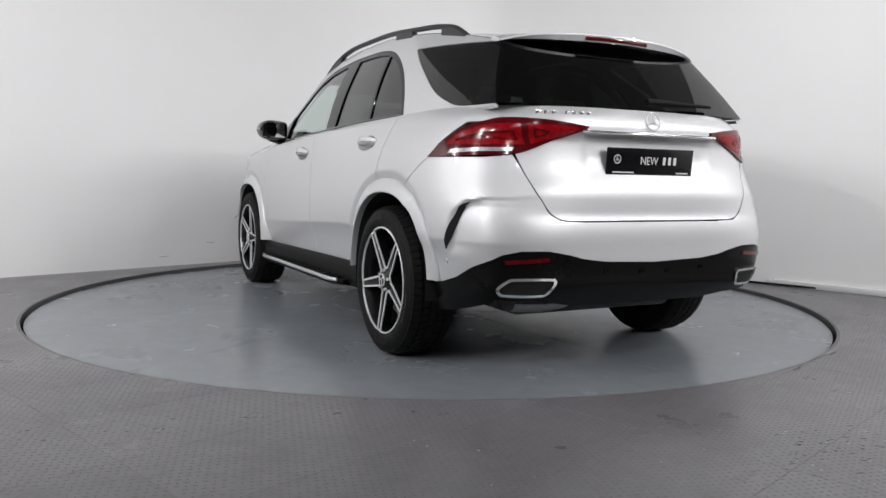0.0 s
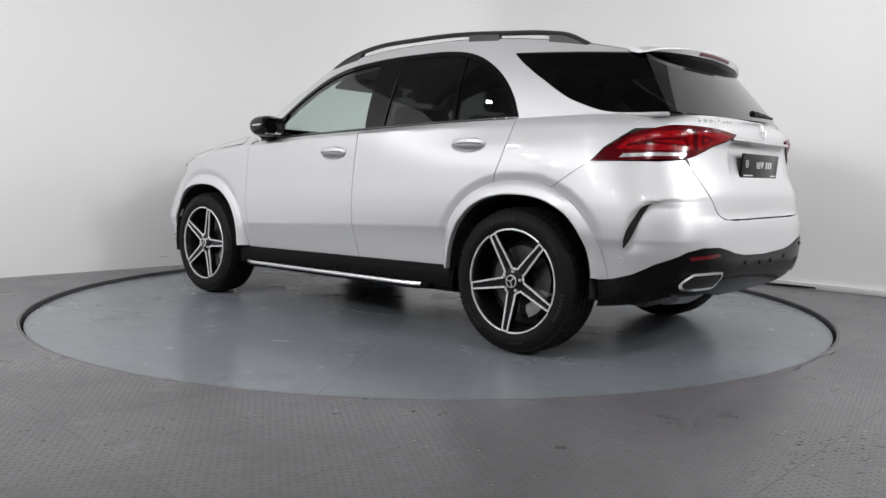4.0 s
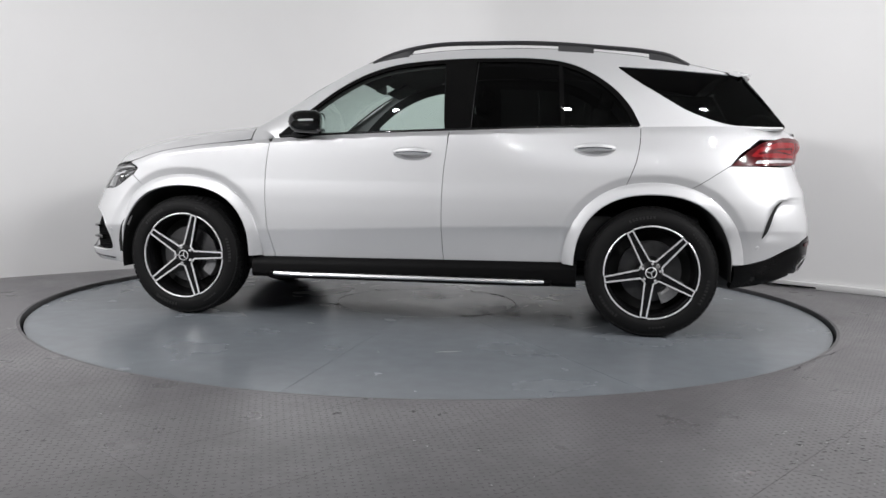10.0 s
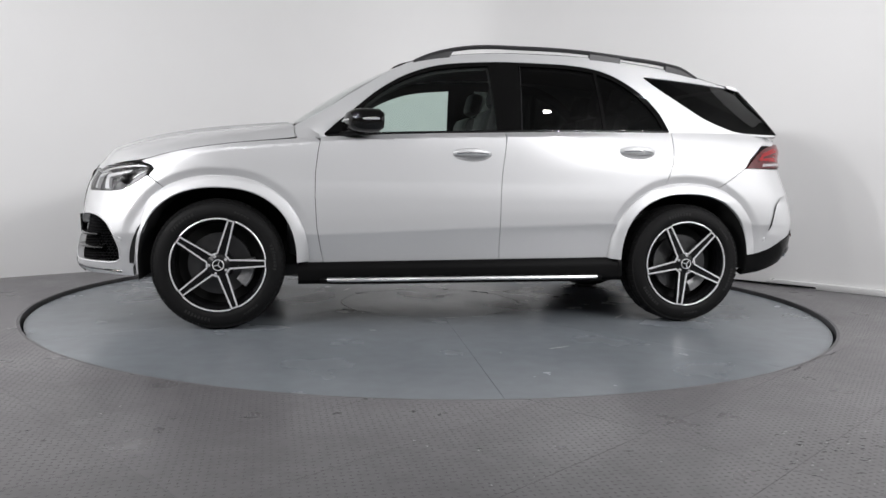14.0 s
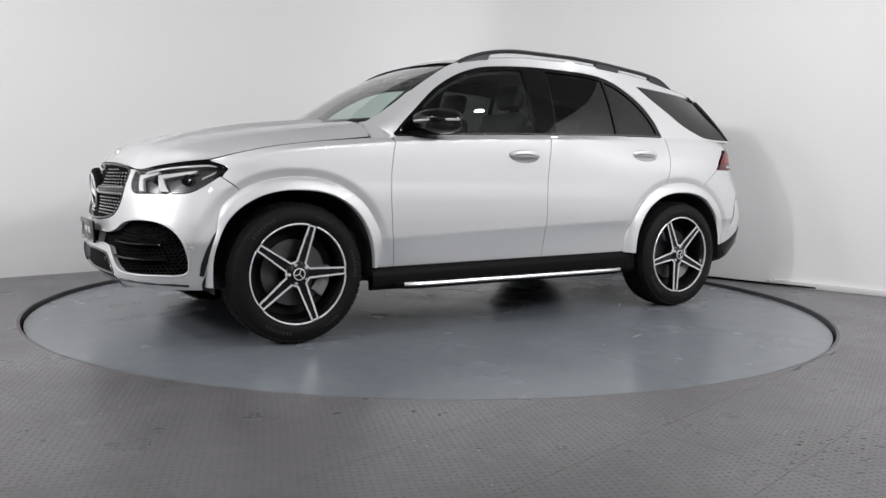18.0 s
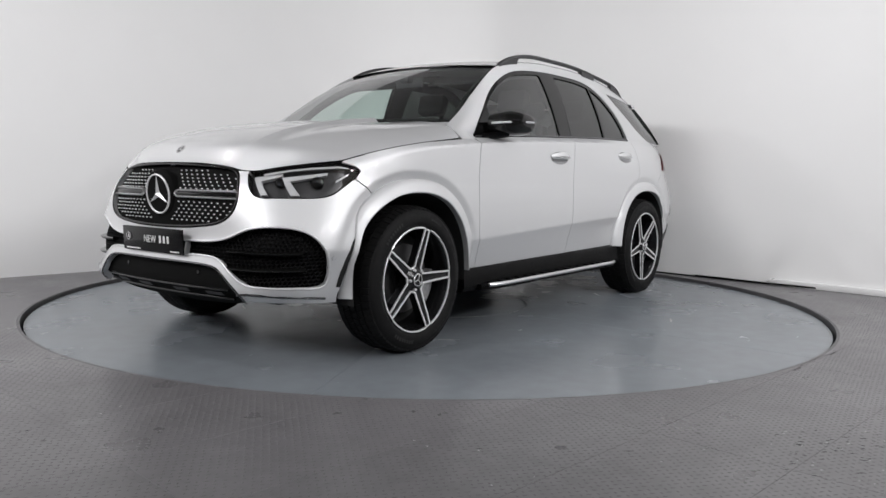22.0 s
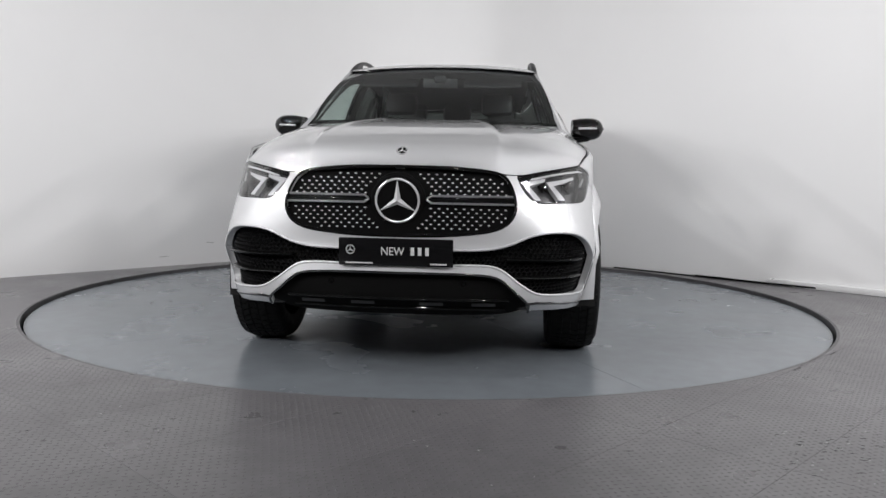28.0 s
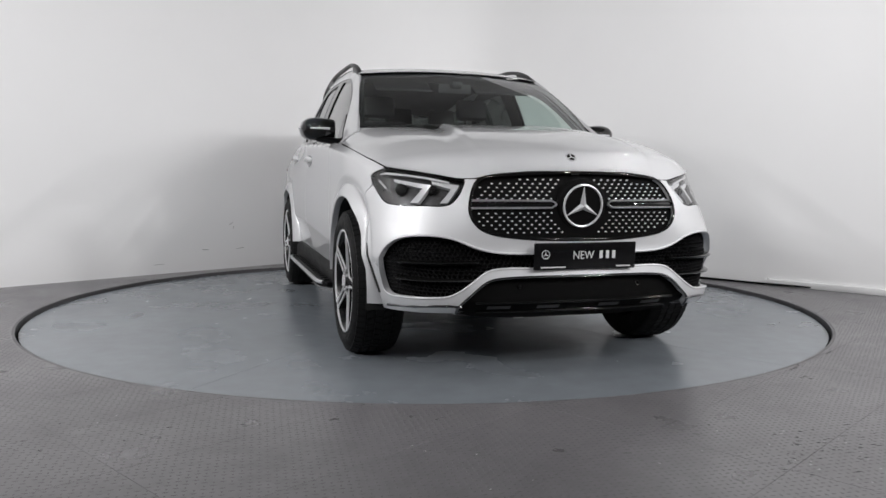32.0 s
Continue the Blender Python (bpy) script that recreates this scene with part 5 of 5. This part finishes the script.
    for s in (1, -1):
        P = ny((0.585, 0.342), (0.64, 0.348), (0.70, 0.346), (0.78, 0.338)) + nx((2.14, 0.330), (2.06, 0.322))
        strip("splitter_trim", nose_fn, [(s * a, z) for a, z in P], DARKCHROME, b, 0.013, 0.008, 1)
        headlight(car, hl, s)
        # slim air outlet ahead of the wheel
        sheet("air_outlet", lifted(nose_fn, 0.003), cut if s > 0 else flip(cut), LINER_SHADE, b, h=0.006, thick=0.004, label="slim black air outlet")
    # display plate
    plate(car, Matrix.Translation((2.432, 0, 0.572)) @ Matrix.Rotation(radians(90), 4, "Z") @ Matrix.Rotation(radians(3), 4, "X"), "front_plate", "black display plate with silver lettering bars")
    # bonnet badge
    p = hood_fn(np.array([[BADGE_U, 0.0]]))[0]
    n = Vector(normal_of(hood_fn, np.array([[BADGE_U, 0.0]]))[0])
    m = Matrix.Translation(p) @ (n if n.z > 0 else -n).to_track_quat("Z", "Y").to_matrix().to_4x4()
    bm = bmesh.new()
    lathe(bm, [(0.001, 0.0025), (0.020, 0.0025), (0.0205, 0.0), ], 20, m, "z")
    badge = part("bonnet_badge", bm, BLACK, car, "small round black and silver bonnet badge")
    bm = bmesh.new()
    lathe(bm, [(0.0205, 0.0005), (0.022, 0.004), (0.026, 0.004), (0.028, 0.0)], 24, m, "z")
    for k in range(3):
        box(bm, 0, 0.010, 0.0032, 0.006, 0.020, 0.003, 0.001, m @ Matrix.Rotation(2 * math.pi * k / 3, 4, "Z"))
    part("badge_ring", bm, BADGE, badge)


BADGE_U = 0.945


def studs(parent, fn, outline):
    P, size = [], []
    for r in range(-10, 11):
        z = 0.806 + r * 0.0182
        for c in range(-16, 17):
            y = (c + 0.5 * (r % 2)) * 0.038
            P.append((ang(y, z), z))
    P = np.array(P)
    small = inset(outline, 0.020)
    keep = inside(P, small) & (np.abs(P[:, 1] - 0.812) > 0.030)
    X = fn(P)
    keep &= np.hypot(X[:, 1], X[:, 2] - 0.803) > 0.148
    X, N = X[keep], normal_of(fn, P)[keep]
    verts, faces = [], []
    for x, n in zip(X, N):
        u = np.array([0, 1.0, 0])
        w = np.cross(n, u)
        i = len(verts)
        for a, b, c in ((0.0076, 0, 0), (0, 0.0042, 0), (-0.0076, 0, 0), (0, -0.0042, 0), (0.0048, 0, 1), (0, 0.0026, 1), (-0.0048, 0, 1), (0, -0.0026, 1)):
            verts.append(x + u * a + w * b + n * 0.006 * c)
        faces += [(i, i + 1, i + 5, i + 4), (i + 1, i + 2, i + 6, i + 5), (i + 2, i + 3, i + 7, i + 6), (i + 3, i, i + 4, i + 7), (i + 4, i + 5, i + 6, i + 7)]
    tagged(raw("grille_studs", verts, faces, STUD, parent, "rows of small bright studs", False), kind="stuff")


def honeycomb(parent, fn, outline):
    verts, faces = [], []
    r = 0.0110
    cells = []
    lo, hi = outline.min(0), outline.max(0)
    row = 0
    z = lo[1]
    while z < hi[1]:
        u = lo[0] + (0.5 * (row % 2)) * r * 1.9
        while u < hi[0]:
            cells.append((u, z))
            u += r * 1.9
        z += r * 1.62
        row += 1
    C = np.array(cells)
    C = C[inside(C, inset(outline, -0.004))]
    h6 = [(math.cos(math.pi * k / 3 + math.pi / 6), math.sin(math.pi * k / 3 + math.pi / 6)) for k in range(6)]
    P = np.concatenate([C + [c * r * 0.98, d * r * 0.98] for c, d in h6] + [C + [c * r * 0.74, d * r * 0.74] for c, d in h6])
    X = fn(P)
    N = normal_of(fn, P)
    n = len(C)
    X[: 6 * n] += N[: 6 * n] * 0.010
    for i in range(n):
        for k in range(6):
            a, b = k * n + i, ((k + 1) % 6) * n + i
            faces.append((a, b, b + 6 * n, a + 6 * n))
    tagged(raw("honeycomb", X, faces, NET, parent, "", False), kind="stuff")


def flip_lamp(q):
    return q[::-1] * [-1, 1]


def headlight(car, hl, s):
    o = hl if s > 0 else hl[::-1] * [-1, 1]
    h = sheet("headlight", lifted(nose_fn, -0.05), inset(o, -0.008), LAMPIN, car, h=0.02, thick=0, label="clear headlight with two light guides")
    lens = sheet("lens", lifted(nose_fn, -0.002), inset(o, 0.003), LENS, h, h=0.018, thick=0.0, label="clear lens")
    lens.visible_shadow = False
    rim = sheet("lamp_border", lifted(nose_fn, -0.004), inset(o, 0.0), BLACK, h, holes=(inset(o, 0.006),), h=0.006, thick=0.04)
    for (y0, z0), (y1, z1), (y2, z2) in (((0.568, 0.902), (0.640, 0.820), (0.680, 0.924)), ((0.690, 0.903), (0.762, 0.820), (0.830, 0.930))):
        # top and leg of each light guide, one bent bar
        q = np.array(ny((y0 - 0.004, z0 + 0.004), (y2, z2), (y2, z2 - 0.012), (y0 + 0.034, z0 - 0.013), (y1 + 0.022, z1), (y1 - 0.010, z1)))
        q = q if s > 0 else q[::-1] * [-1, 1]
        sheet("light_guide", lifted(nose_fn, -0.022), q, LAMPRIB, h, h=0.006, thick=0.022, label="pale light guide")
    q = np.array(ny((0.60, 0.917), (0.70, 0.938)) + nx((2.07, 0.951), (1.96, 0.960), (1.88, 0.945), (1.96, 0.950), (2.07, 0.942)) + ny((0.70, 0.930), (0.61, 0.911)))
    q = q if s > 0 else flip_lamp(q)
    sheet("lamp_brow", lifted(nose_fn, -0.012), q, LAMPRIB, h, h=0.006, thick=0.008)
    q = np.array(nx((1.992, 0.880), (1.925, 0.915), (1.920, 0.923), (1.988, 0.890)))
    q = q if s > 0 else flip_lamp(q)
    sheet("side_guide", lifted(nose_fn, -0.012), q, LAMPRIB, h, h=0.005, thick=0.008)
    for y, z, r in ((0.672, 0.866, 0.024), (0.795, 0.872, 0.030)):
        p = nose_fn(np.array([[s * ang(y, z), z]]))[0]
        m = Matrix.Translation((p[0] - 0.05, p[1] - s * 0.012, p[2])) @ Matrix.Rotation(radians(-90 + s * 12), 4, "Z")
        bm = bmesh.new()
        lathe(bm, [(0.001, 0.022), (r * 0.5, 0.019), (r * 0.85, 0.008), (r, -0.005), (r * 1.02, -0.02)], 28, m)
        pr = part("projector", bm, BLACK, h, "dark projector lens")
        bm = bmesh.new()
        lathe(bm, [(r * 1.02, -0.004), (r * 1.06, 0.0), (r * 1.12, -0.004), (r * 1.14, -0.02)], 28, m)
        part("projector_ring", bm, DARKCHROME, h)


def rear_end(car):
    flip = lambda q: q[::-1] * [-1, 1]
    T = lambda *p: ty(*p)
    # tailgate: from the window's foot to the bumper
    g = T((0.0, 0.728), (0.40, 0.728), (0.52, 0.733), (0.575, 0.765), (0.63, 0.85), (0.675, 0.97), (0.695, 1.04), (0.735, 1.17), (0.735, 1.238), (0.40, 1.243)) + [(0.0, 1.244)]
    gate_o = ring(g + [(-a, z) for a, z in g[-2:0:-1]], (8, 12), 4)
    # the angle runs the other way round at the tail, so its normal points in
    sg = -1
    lamp = ring(tx((1.925, 1.004), (2.03, 1.096), (2.10, 1.140), (2.19, 1.166)) + T((0.72, 1.180), (0.55, 1.172), (0.365, 1.150), (0.372, 1.138), (0.52, 1.085), (0.68, 1.022)) + tx((2.20, 1.010), (2.05, 1.006)), (0, 6, 7), 5)
    gate = sheet("tailgate", tail_fn, inset(gate_o, 0.002), PAINT, car, holes=(lamp, flip(lamp)), h=0.014, sign=sg, label="silver tailgate")
    for s in (1, -1):
        o = lamp if s > 0 else flip(lamp)
        t = sheet("tail_lamp", lifted(tail_fn, 0.010, sg), inset(o, 0.002), REDDARK, car, h=0.012, thick=0.03, sign=sg, label="red wrap-round tail lamp")
        q = ring(tx((2.06, 1.020), (2.20, 1.028)) + T((0.70, 1.030), (0.690, 1.046)) + tx((2.20, 1.045), (2.075, 1.038)), (0, 1, 2, 3, 4, 5), 1)
        q = q if s > 0 else flip(q)
        sheet("clear_strip", lifted(tail_fn, 0.012, sg), q, CLEARRIB, t, h=0.01, thick=0.004, sign=sg, label="clear reversing strip")
        # two bright red cells, each with a darker middle and a raised light band
        for cell in (tx((2.035, 1.060), (2.10, 1.118), (2.20, 1.146), (2.28, 1.152)) + T((0.665, 1.150), (0.648, 1.060)) + tx((2.20, 1.057)), T((0.625, 1.062), (0.640, 1.152), (0.50, 1.148), (0.405, 1.140), (0.50, 1.105))):
            q = np.array(cell)
            q = q if s > 0 else flip(q)
            sheet("lamp_cell", lifted(tail_fn, 0.0115, sg), q, RED, t, holes=(inset(q, 0.030),), h=0.008, thick=0.003, sign=sg, label="bright red light band")
            sheet("lamp_core", lifted(tail_fn, 0.0125, sg), inset(q, 0.042), RED, t, h=0.01, thick=0.003, sign=sg)
    # bright strip between the lamps
    strip("tailgate_strip", tail_fn, [(ang(y, 1.128, tail, tail_n), 1.128) for y in np.linspace(-0.40, 0.40, 30)], CHROME, gate, 0.020, 0.020, sg, label="chrome strip")
    # bumper
    b = [(0.0, 0.535)] + T((0.30, 0.545), (0.42, 0.560), (0.50, 0.580), (0.60, 0.598), (0.72, 0.598), (0.80, 0.580)) + tx((2.35, 0.560), (2.26, 0.520), (2.15, 0.462), (2.06, 0.435), (1.972, 0.420), (1.955, 0.55), (1.93, 0.694), (1.85, 0.781), (1.78, 0.829), (1.702, 0.8645), (1.765, 0.899), (1.925, 1.006)) + T((0.80, 1.004), (0.70, 1.016), (0.678, 0.97), (0.635, 0.85), (0.58, 0.76), (0.525, 0.728), (0.40, 0.722)) + [(0.0, 0.722)]
    o = np.array(b + [(-a, z) for a, z in b[-2:0:-1]])
    bump = sheet("rear_bumper", tail_fn, o, PAINT, car, h=0.009, sign=sg, label="silver rear bumper")
    d = [(0.0, 0.335)] + T((0.40, 0.340), (0.57, 0.368), (0.78, 0.378)) + tx((2.30, 0.365), (2.10, 0.305), (1.955, 0.285), (1.972, 0.418), (2.06, 0.431), (2.15, 0.458), (2.26, 0.516), (2.35, 0.556)) + T((0.80, 0.577), (0.72, 0.595), (0.60, 0.595), (0.50, 0.577), (0.42, 0.557), (0.30, 0.542)) + [(0.0, 0.532)]
    o = np.array(d + [(-a, z) for a, z in d[-2:0:-1]])
    dif = sheet("rear_apron", lifted(tail_fn, 0.006, sg), o, APRON, car, h=0.02, thick=0.05, sign=sg, label="gloss black rear apron")
    for s in (1, -1):
        q = ring(T((0.790, 0.436), (0.765, 0.474), (0.750, 0.480), (0.575, 0.480), (0.558, 0.470), (0.556, 0.452), (0.578, 0.410), (0.595, 0.402), (0.755, 0.402), (0.775, 0.410)), (), 3)
        q = q if s > 0 else flip(q)
        e = sheet("exhaust_tip", lifted(tail_fn, 0.016, sg), inset(q, -0.002), CHROME, car, holes=(inset(q, 0.010),), h=0.008, thick=0.05, sign=sg, label="chrome exhaust trim")
        sheet("exhaust_mouth", lifted(tail_fn, 0.009, sg), q, LINER_SHADE, e, h=0.02, thick=0.0, sign=sg)
        q = ring(T((0.60, 0.552), (0.79, 0.540), (0.795, 0.558), (0.605, 0.570)), (0, 1, 2, 3), 1)
        q = q if s > 0 else flip(q)
        sheet("reflector", lifted(tail_fn, 0.012, sg), q, REDDARK, dif, h=0.005, thick=0.004, sign=sg, label="dark red reflector")
        # near-black crescent: the deep shade of the scoop's front fold
        P = tx((2.116, 0.590), (2.124, 0.63), (2.135, 0.67), (2.155, 0.72), (2.184, 0.775), (2.207, 0.797), (2.235, 0.809))
        Q = tx((2.235, 0.808), (2.222, 0.797), (2.206, 0.775), (2.182, 0.72), (2.163, 0.67), (2.147, 0.63), (2.121, 0.590))
        band("bumper_slit", lifted(tail_fn, 0.003, sg), [(s * u, z) for u, z in P], [(s * u, z) for u, z in Q[::-1]], LINER_SHADE, bump, "black crescent for the shade in the bumper fold")
    # rear window and spoiler
    grid("tailgate_window", back_fn, 0.0, 1.0, -1.0, 1.0, 20, 30, TINT, car, "dark tailgate window", -1)
    bm = bmesh.new()
    rows = []
    for v in np.linspace(-1, 1, 31):
        y = 0.605 * v
        e = abs(v) ** 6
        x0, x1 = -1.93, -2.145 + 0.09 * v * v + 0.03 * e
        z0, z1 = float(top_z(-1.93)) + 0.034 * (1 - abs(v) ** 2.2), 1.618 - 0.03 * v * v - 0.02 * e
        rows.append([Vector(p) for p in ((x0, y, z0 + 0.004), ((x0 + x1) / 2, y, (z0 + z1) / 2 + 0.012), (x1, y, z1), (x1 - 0.004, y, z1 - 0.008), (x1 + 0.010, y, z1 - 0.036 * (1 - 0.85 * abs(v) ** 3)), (x1 + 0.03, y, z1 - 0.044 * (1 - 0.8 * abs(v) ** 3)), (x0 - 0.02, y, z0 - 0.012 - 0.05 * (1 - e)))])

    def skin(name, cols, mat, parent, label):
        bm = bmesh.new()
        g = [[bm.verts.new(Vector((r[k].x, r[k].y * (0.96 if k > 4 else 1), r[k].z))) for k in cols] for r in rows]
        for a, b in zip(g, g[1:]):
            for j in range(len(cols) - 1):
                bm.faces.new((a[j], b[j], b[j + 1], a[j + 1]))
        return part(name, bm, mat, parent, label)

    sp = skin("roof_spoiler", (0, 1, 2, 3, 4), PAINT, car, "silver roof spoiler")
    skin("spoiler_underside", (4, 5, 6), BLACK, sp, "gloss black underside")
    for r in (rows[0], rows[-1]):
        bm = bmesh.new()
        bm.faces.new([bm.verts.new(p) for p in r])
        part("spoiler_end", bm, PAINT, sp)
    bm = bmesh.new()
    tube(bm, [(-2.143 + 0.09 * (y / 0.605) ** 2, y, 1.597 - 0.03 * (y / 0.605) ** 2) for y in np.linspace(-0.19, 0.19, 13)], 0.007, 0.010, 8)
    part("brake_light", bm, REDDARK, sp, "dark red high brake light")
    # wiper
    bm = bmesh.new()
    p0 = back_fn(np.array([[0.06, -0.05]]))[0]
    tube(bm, [back_fn(np.array([[0.05 + 0.02 * t, -0.02 - 0.62 * t]]))[0] + [-0.03 + 0.015 * t, 0, 0.02] for t in np.linspace(0, 1, 8)], 0.012, 0.014, 8, taper=lambda t: 1.3 - 0.8 * t)
    part("rear_wiper", bm, TRIM, car, "black rear wiper")
    plate(gate, Matrix.Translation((-2.412, 0, 1.0)) @ Matrix.Rotation(radians(-90), 4, "Z") @ Matrix.Rotation(radians(5), 4, "X"), "rear_plate", "black display plate with silver lettering bars")
    star("tailgate_badge", gate, 0.045, Matrix.Translation((-2.418, 0, 1.186)) @ Matrix.Rotation(radians(-90), 4, "Z") @ Matrix.Rotation(radians(-14), 4, "X"), 0.006, "bright three-armed badge in a ring")
    x = 0.60
    for w in (0.035, 0.03, 0.03, 0, 0.03, 0.03, 0.03, 0.03):
        if w:
            p = tail_fn(np.array([[ang(x - w / 2, 1.207, tail, tail_n), 1.207]]))[0]
            bm = bmesh.new()
            box(bm, p[0] - 0.001, p[1], p[2], 0.005, w * 0.8, 0.019, 0.0015)
            part("lettering_bar", bm, CHROME, gate)
        x -= 0.036 if w else 0.02


def sensor(parent, fn, at, sign, mat):
    """A small round parking sensor set into a bumper."""
    P = np.array([at])
    p, n = fn(P)[0], Vector(normal_of(fn, P)[0] * sign)
    m = Matrix.Translation(p) @ n.to_track_quat("Z", "Y").to_matrix().to_4x4()
    bm = bmesh.new()
    lathe(bm, [(0.001, 0.003), (0.009, 0.003), (0.0105, 0.001), (0.0125, 0.0025), (0.0135, 0.0)], 18, m, "z")
    part("parking_sensor", bm, mat, parent)


def sensors(car):
    kids = {o.name.split(".")[0]: o for o in car.children}
    for s in (1, -1):
        for y, z in ((0.294, 0.505), (0.08, 0.495)):
            sensor(kids["rear_apron"], lifted(tail_fn, 0.006, -1), (s * ang(y, z, tail, tail_n), z), -1, TRIM)
        u, z = tx((2.10, 0.530))[0]
        sensor(kids["rear_bumper"], tail_fn, (s * u, z), -1, PAINT)
        sensor(kids["lower_intake"], lifted(nose_fn, -0.035), (s * ang(0.31, 0.435), 0.435), 1, BLACK)
        u, z = nx((2.06, 0.52))[0]
        sensor(kids["front_bumper"], nose_fn, (s * u, z), 1, PAINT)


def underbody(car):
    bm = bmesh.new()
    box(bm, 0.0, 0, 0.30, 4.1, 1.0, 0.12, 0.03)
    box(bm, 0.0, 0, 0.33, 1.9, 1.66, 0.14, 0.03)
    box(bm, 2.15, 0, 0.40, 0.3, 1.3, 0.2, 0.03)
    box(bm, -2.2, 0, 0.45, 0.3, 1.3, 0.16, 0.03)
    part("underbody", bm, UNDER, car)
    for xw in (HUBX, -HUBX):
        bm = bmesh.new()
        tube(bm, [(xw, -0.72, HUBZ - 0.04), (xw, 0.72, HUBZ - 0.04)], 0.05, 0.05, 10)
        part("axle", bm, LINER_SHADE, car)
    bm = bmesh.new()
    tube(bm, [(-2.2, 0.36, 0.345), (-2.22, 0.5, 0.338), (-2.2, 0.64, 0.345)], 0.09, 0.05, 12)
    part("silencer", bm, CALIPER, car, "steel silencer")


CAR = build_car()


def motions():
    for ob, off in ((CAR, OFF), (DISC_OB, Vector((0, 0, -SUNK)))):
        rows = []
        for t, a in TURN:
            r = Matrix.Rotation(radians(a + 180), 4, "Z")
            rows.append((t, Matrix.Translation(r @ off) @ r))
        walk(ob, rows)



# ---------------------------------------------------------------- floor plates, last
def plates():
    hole = circle(HOLE + 0.018, 200)
    r2 = math.sqrt(0.5)
    W, L = 0.502, 1.506
    for i in range(-13, 14):
        for j in range(-5, 5):
            # u runs along x - y, v along x + y
            u0, v0 = (0.20 * r2 + 0.14) + i * W, -4.46 * r2 + 3.0 + j * L
            o = np.array([((u + v) * r2, (v - u) * r2) for u, v in ((u0, v0), (u0 + W, v0), (u0 + W, v0 + L), (u0, v0 + L))])
            c = o.mean(0)
            if c[0] - c[1] < -4.6 or c[0] + c[1] > 4.6 or np.hypot(*o.T).max() < HOLE or abs(c[0]) > 6.2 or c[1] < -6.6:
                continue
            near = np.hypot(*o.T).min() < HOLE + 0.9
            sheet("floor_plate", flat(FLOORZ), inset(o, 0.0011), FLOOR, FLOOR_OB, holes=(hole,) if near else (), h=0.022 if near else 0.5, thick=0.006)
    # raised bars of the tread
    pitch = 0.0265
    n = 330
    I, J = np.meshgrid(np.arange(-n, n), np.arange(-n, n), indexing="ij")
    u, v = (I.ravel() + 0.5) * pitch, (J.ravel() + 0.5) * pitch
    c, d = math.cos(radians(12)), math.sin(radians(12))
    x, y = u * c - v * d, u * d + v * c - 1.2
    keep = (np.hypot(x, y) > HOLE + 0.03) & (x - y > -4.15) & (x + y < 3.95) & (y > -5.4) & (y < 1.3) & (np.abs(x) < 4.3)
    keep &= np.random.RandomState(5).rand(len(x)) > 0.06
    x, y, k = x[keep], y[keep], ((I + J).ravel()[keep]) % 2
    t = np.radians(12 + 90 * k)
    du, dv = np.stack([np.cos(t), np.sin(t)], 1), np.stack([-np.sin(t), np.cos(t)], 1)
    C = np.stack([x, y], 1)
    a, b = 0.0110, 0.0042
    V = np.zeros((len(x), 6, 3))
    for i, (p, q, z) in enumerate(((a, 0, 0), (0, b, 0), (-a, 0, 0), (0, -b, 0), (a * 0.6, 0, 0.0014), (-a * 0.6, 0, 0.0014))):
        V[:, i, :2] = C + du * p + dv * q
        V[:, i, 2] = FLOORZ + z - 0.0001
    F = np.array([(0, 1, 4), (4, 1, 5), (1, 2, 5), (2, 3, 5), (5, 3, 4), (3, 0, 4)])
    F = (np.arange(len(x))[:, None, None] * 6 + F[None]).reshape(-1, 3)
    me = bpy.data.meshes.new("tread_bars")
    me.vertices.add(len(x) * 6)
    me.vertices.foreach_set("co", V.ravel())
    me.loops.add(F.size)
    me.loops.foreach_set("vertex_index", F.ravel())
    me.polygons.add(len(F))
    me.polygons.foreach_set("loop_start", np.arange(0, F.size, 3))
    me.update(calc_edges=True)
    me.validate()
    me.materials.append(BARS)
    ob = new("tread_bars", me)
    ob.parent = FLOOR_OB
    tagged(ob, "short raised bars of the tread pattern", kind="stuff")
    # worn spots: dark nicks where the bars are rubbed bare, and a few pale crumbs
    rnd = random.Random(9)
    for name, mat, count, spots in (("worn_nicks", PIT, 64, ((1.42, -3.30, 0.26), (1.15, -3.50, 0.22), (-1.2, -3.2, 0.6), (0.9, -3.1, 0.7))), ("pale_crumbs", WHITE, 46, ((1.3, -3.3, 0.35), (-1.4, -3.0, 0.8), (0.3, -3.4, 0.7), (3.2, -0.4, 0.5)))):
        verts, faces = [], []
        for k in range(count):
            cx, cy, rr = spots[0 if k < count * 0.45 else rnd.randrange(len(spots))]
            x, y = rnd.gauss(cx, rr * 0.55), rnd.gauss(cy, rr * 0.45)
            if math.hypot(x, y) < HOLE + 0.04:
                continue
            lng, wid = (rnd.uniform(0.004, 0.016), rnd.uniform(0.0010, 0.0024)) if mat is PIT else (rnd.uniform(0.002, 0.006), rnd.uniform(0.0015, 0.004))
            i = len(verts)
            verts += [(x - lng, y, FLOORZ + 0.0012), (x, y - wid, FLOORZ + 0.0012), (x + lng, y + rnd.uniform(-0.002, 0.002), FLOORZ + 0.0012), (x, y + wid, FLOORZ + 0.0012), (x, y, FLOORZ + 0.0026)]
            faces += [(i, i + 1, i + 4), (i + 1, i + 2, i + 4), (i + 2, i + 3, i + 4), (i + 3, i, i + 4)]
        tagged(raw(name, verts, faces, mat, FLOOR_OB), kind="stuff")


plates()
motions()
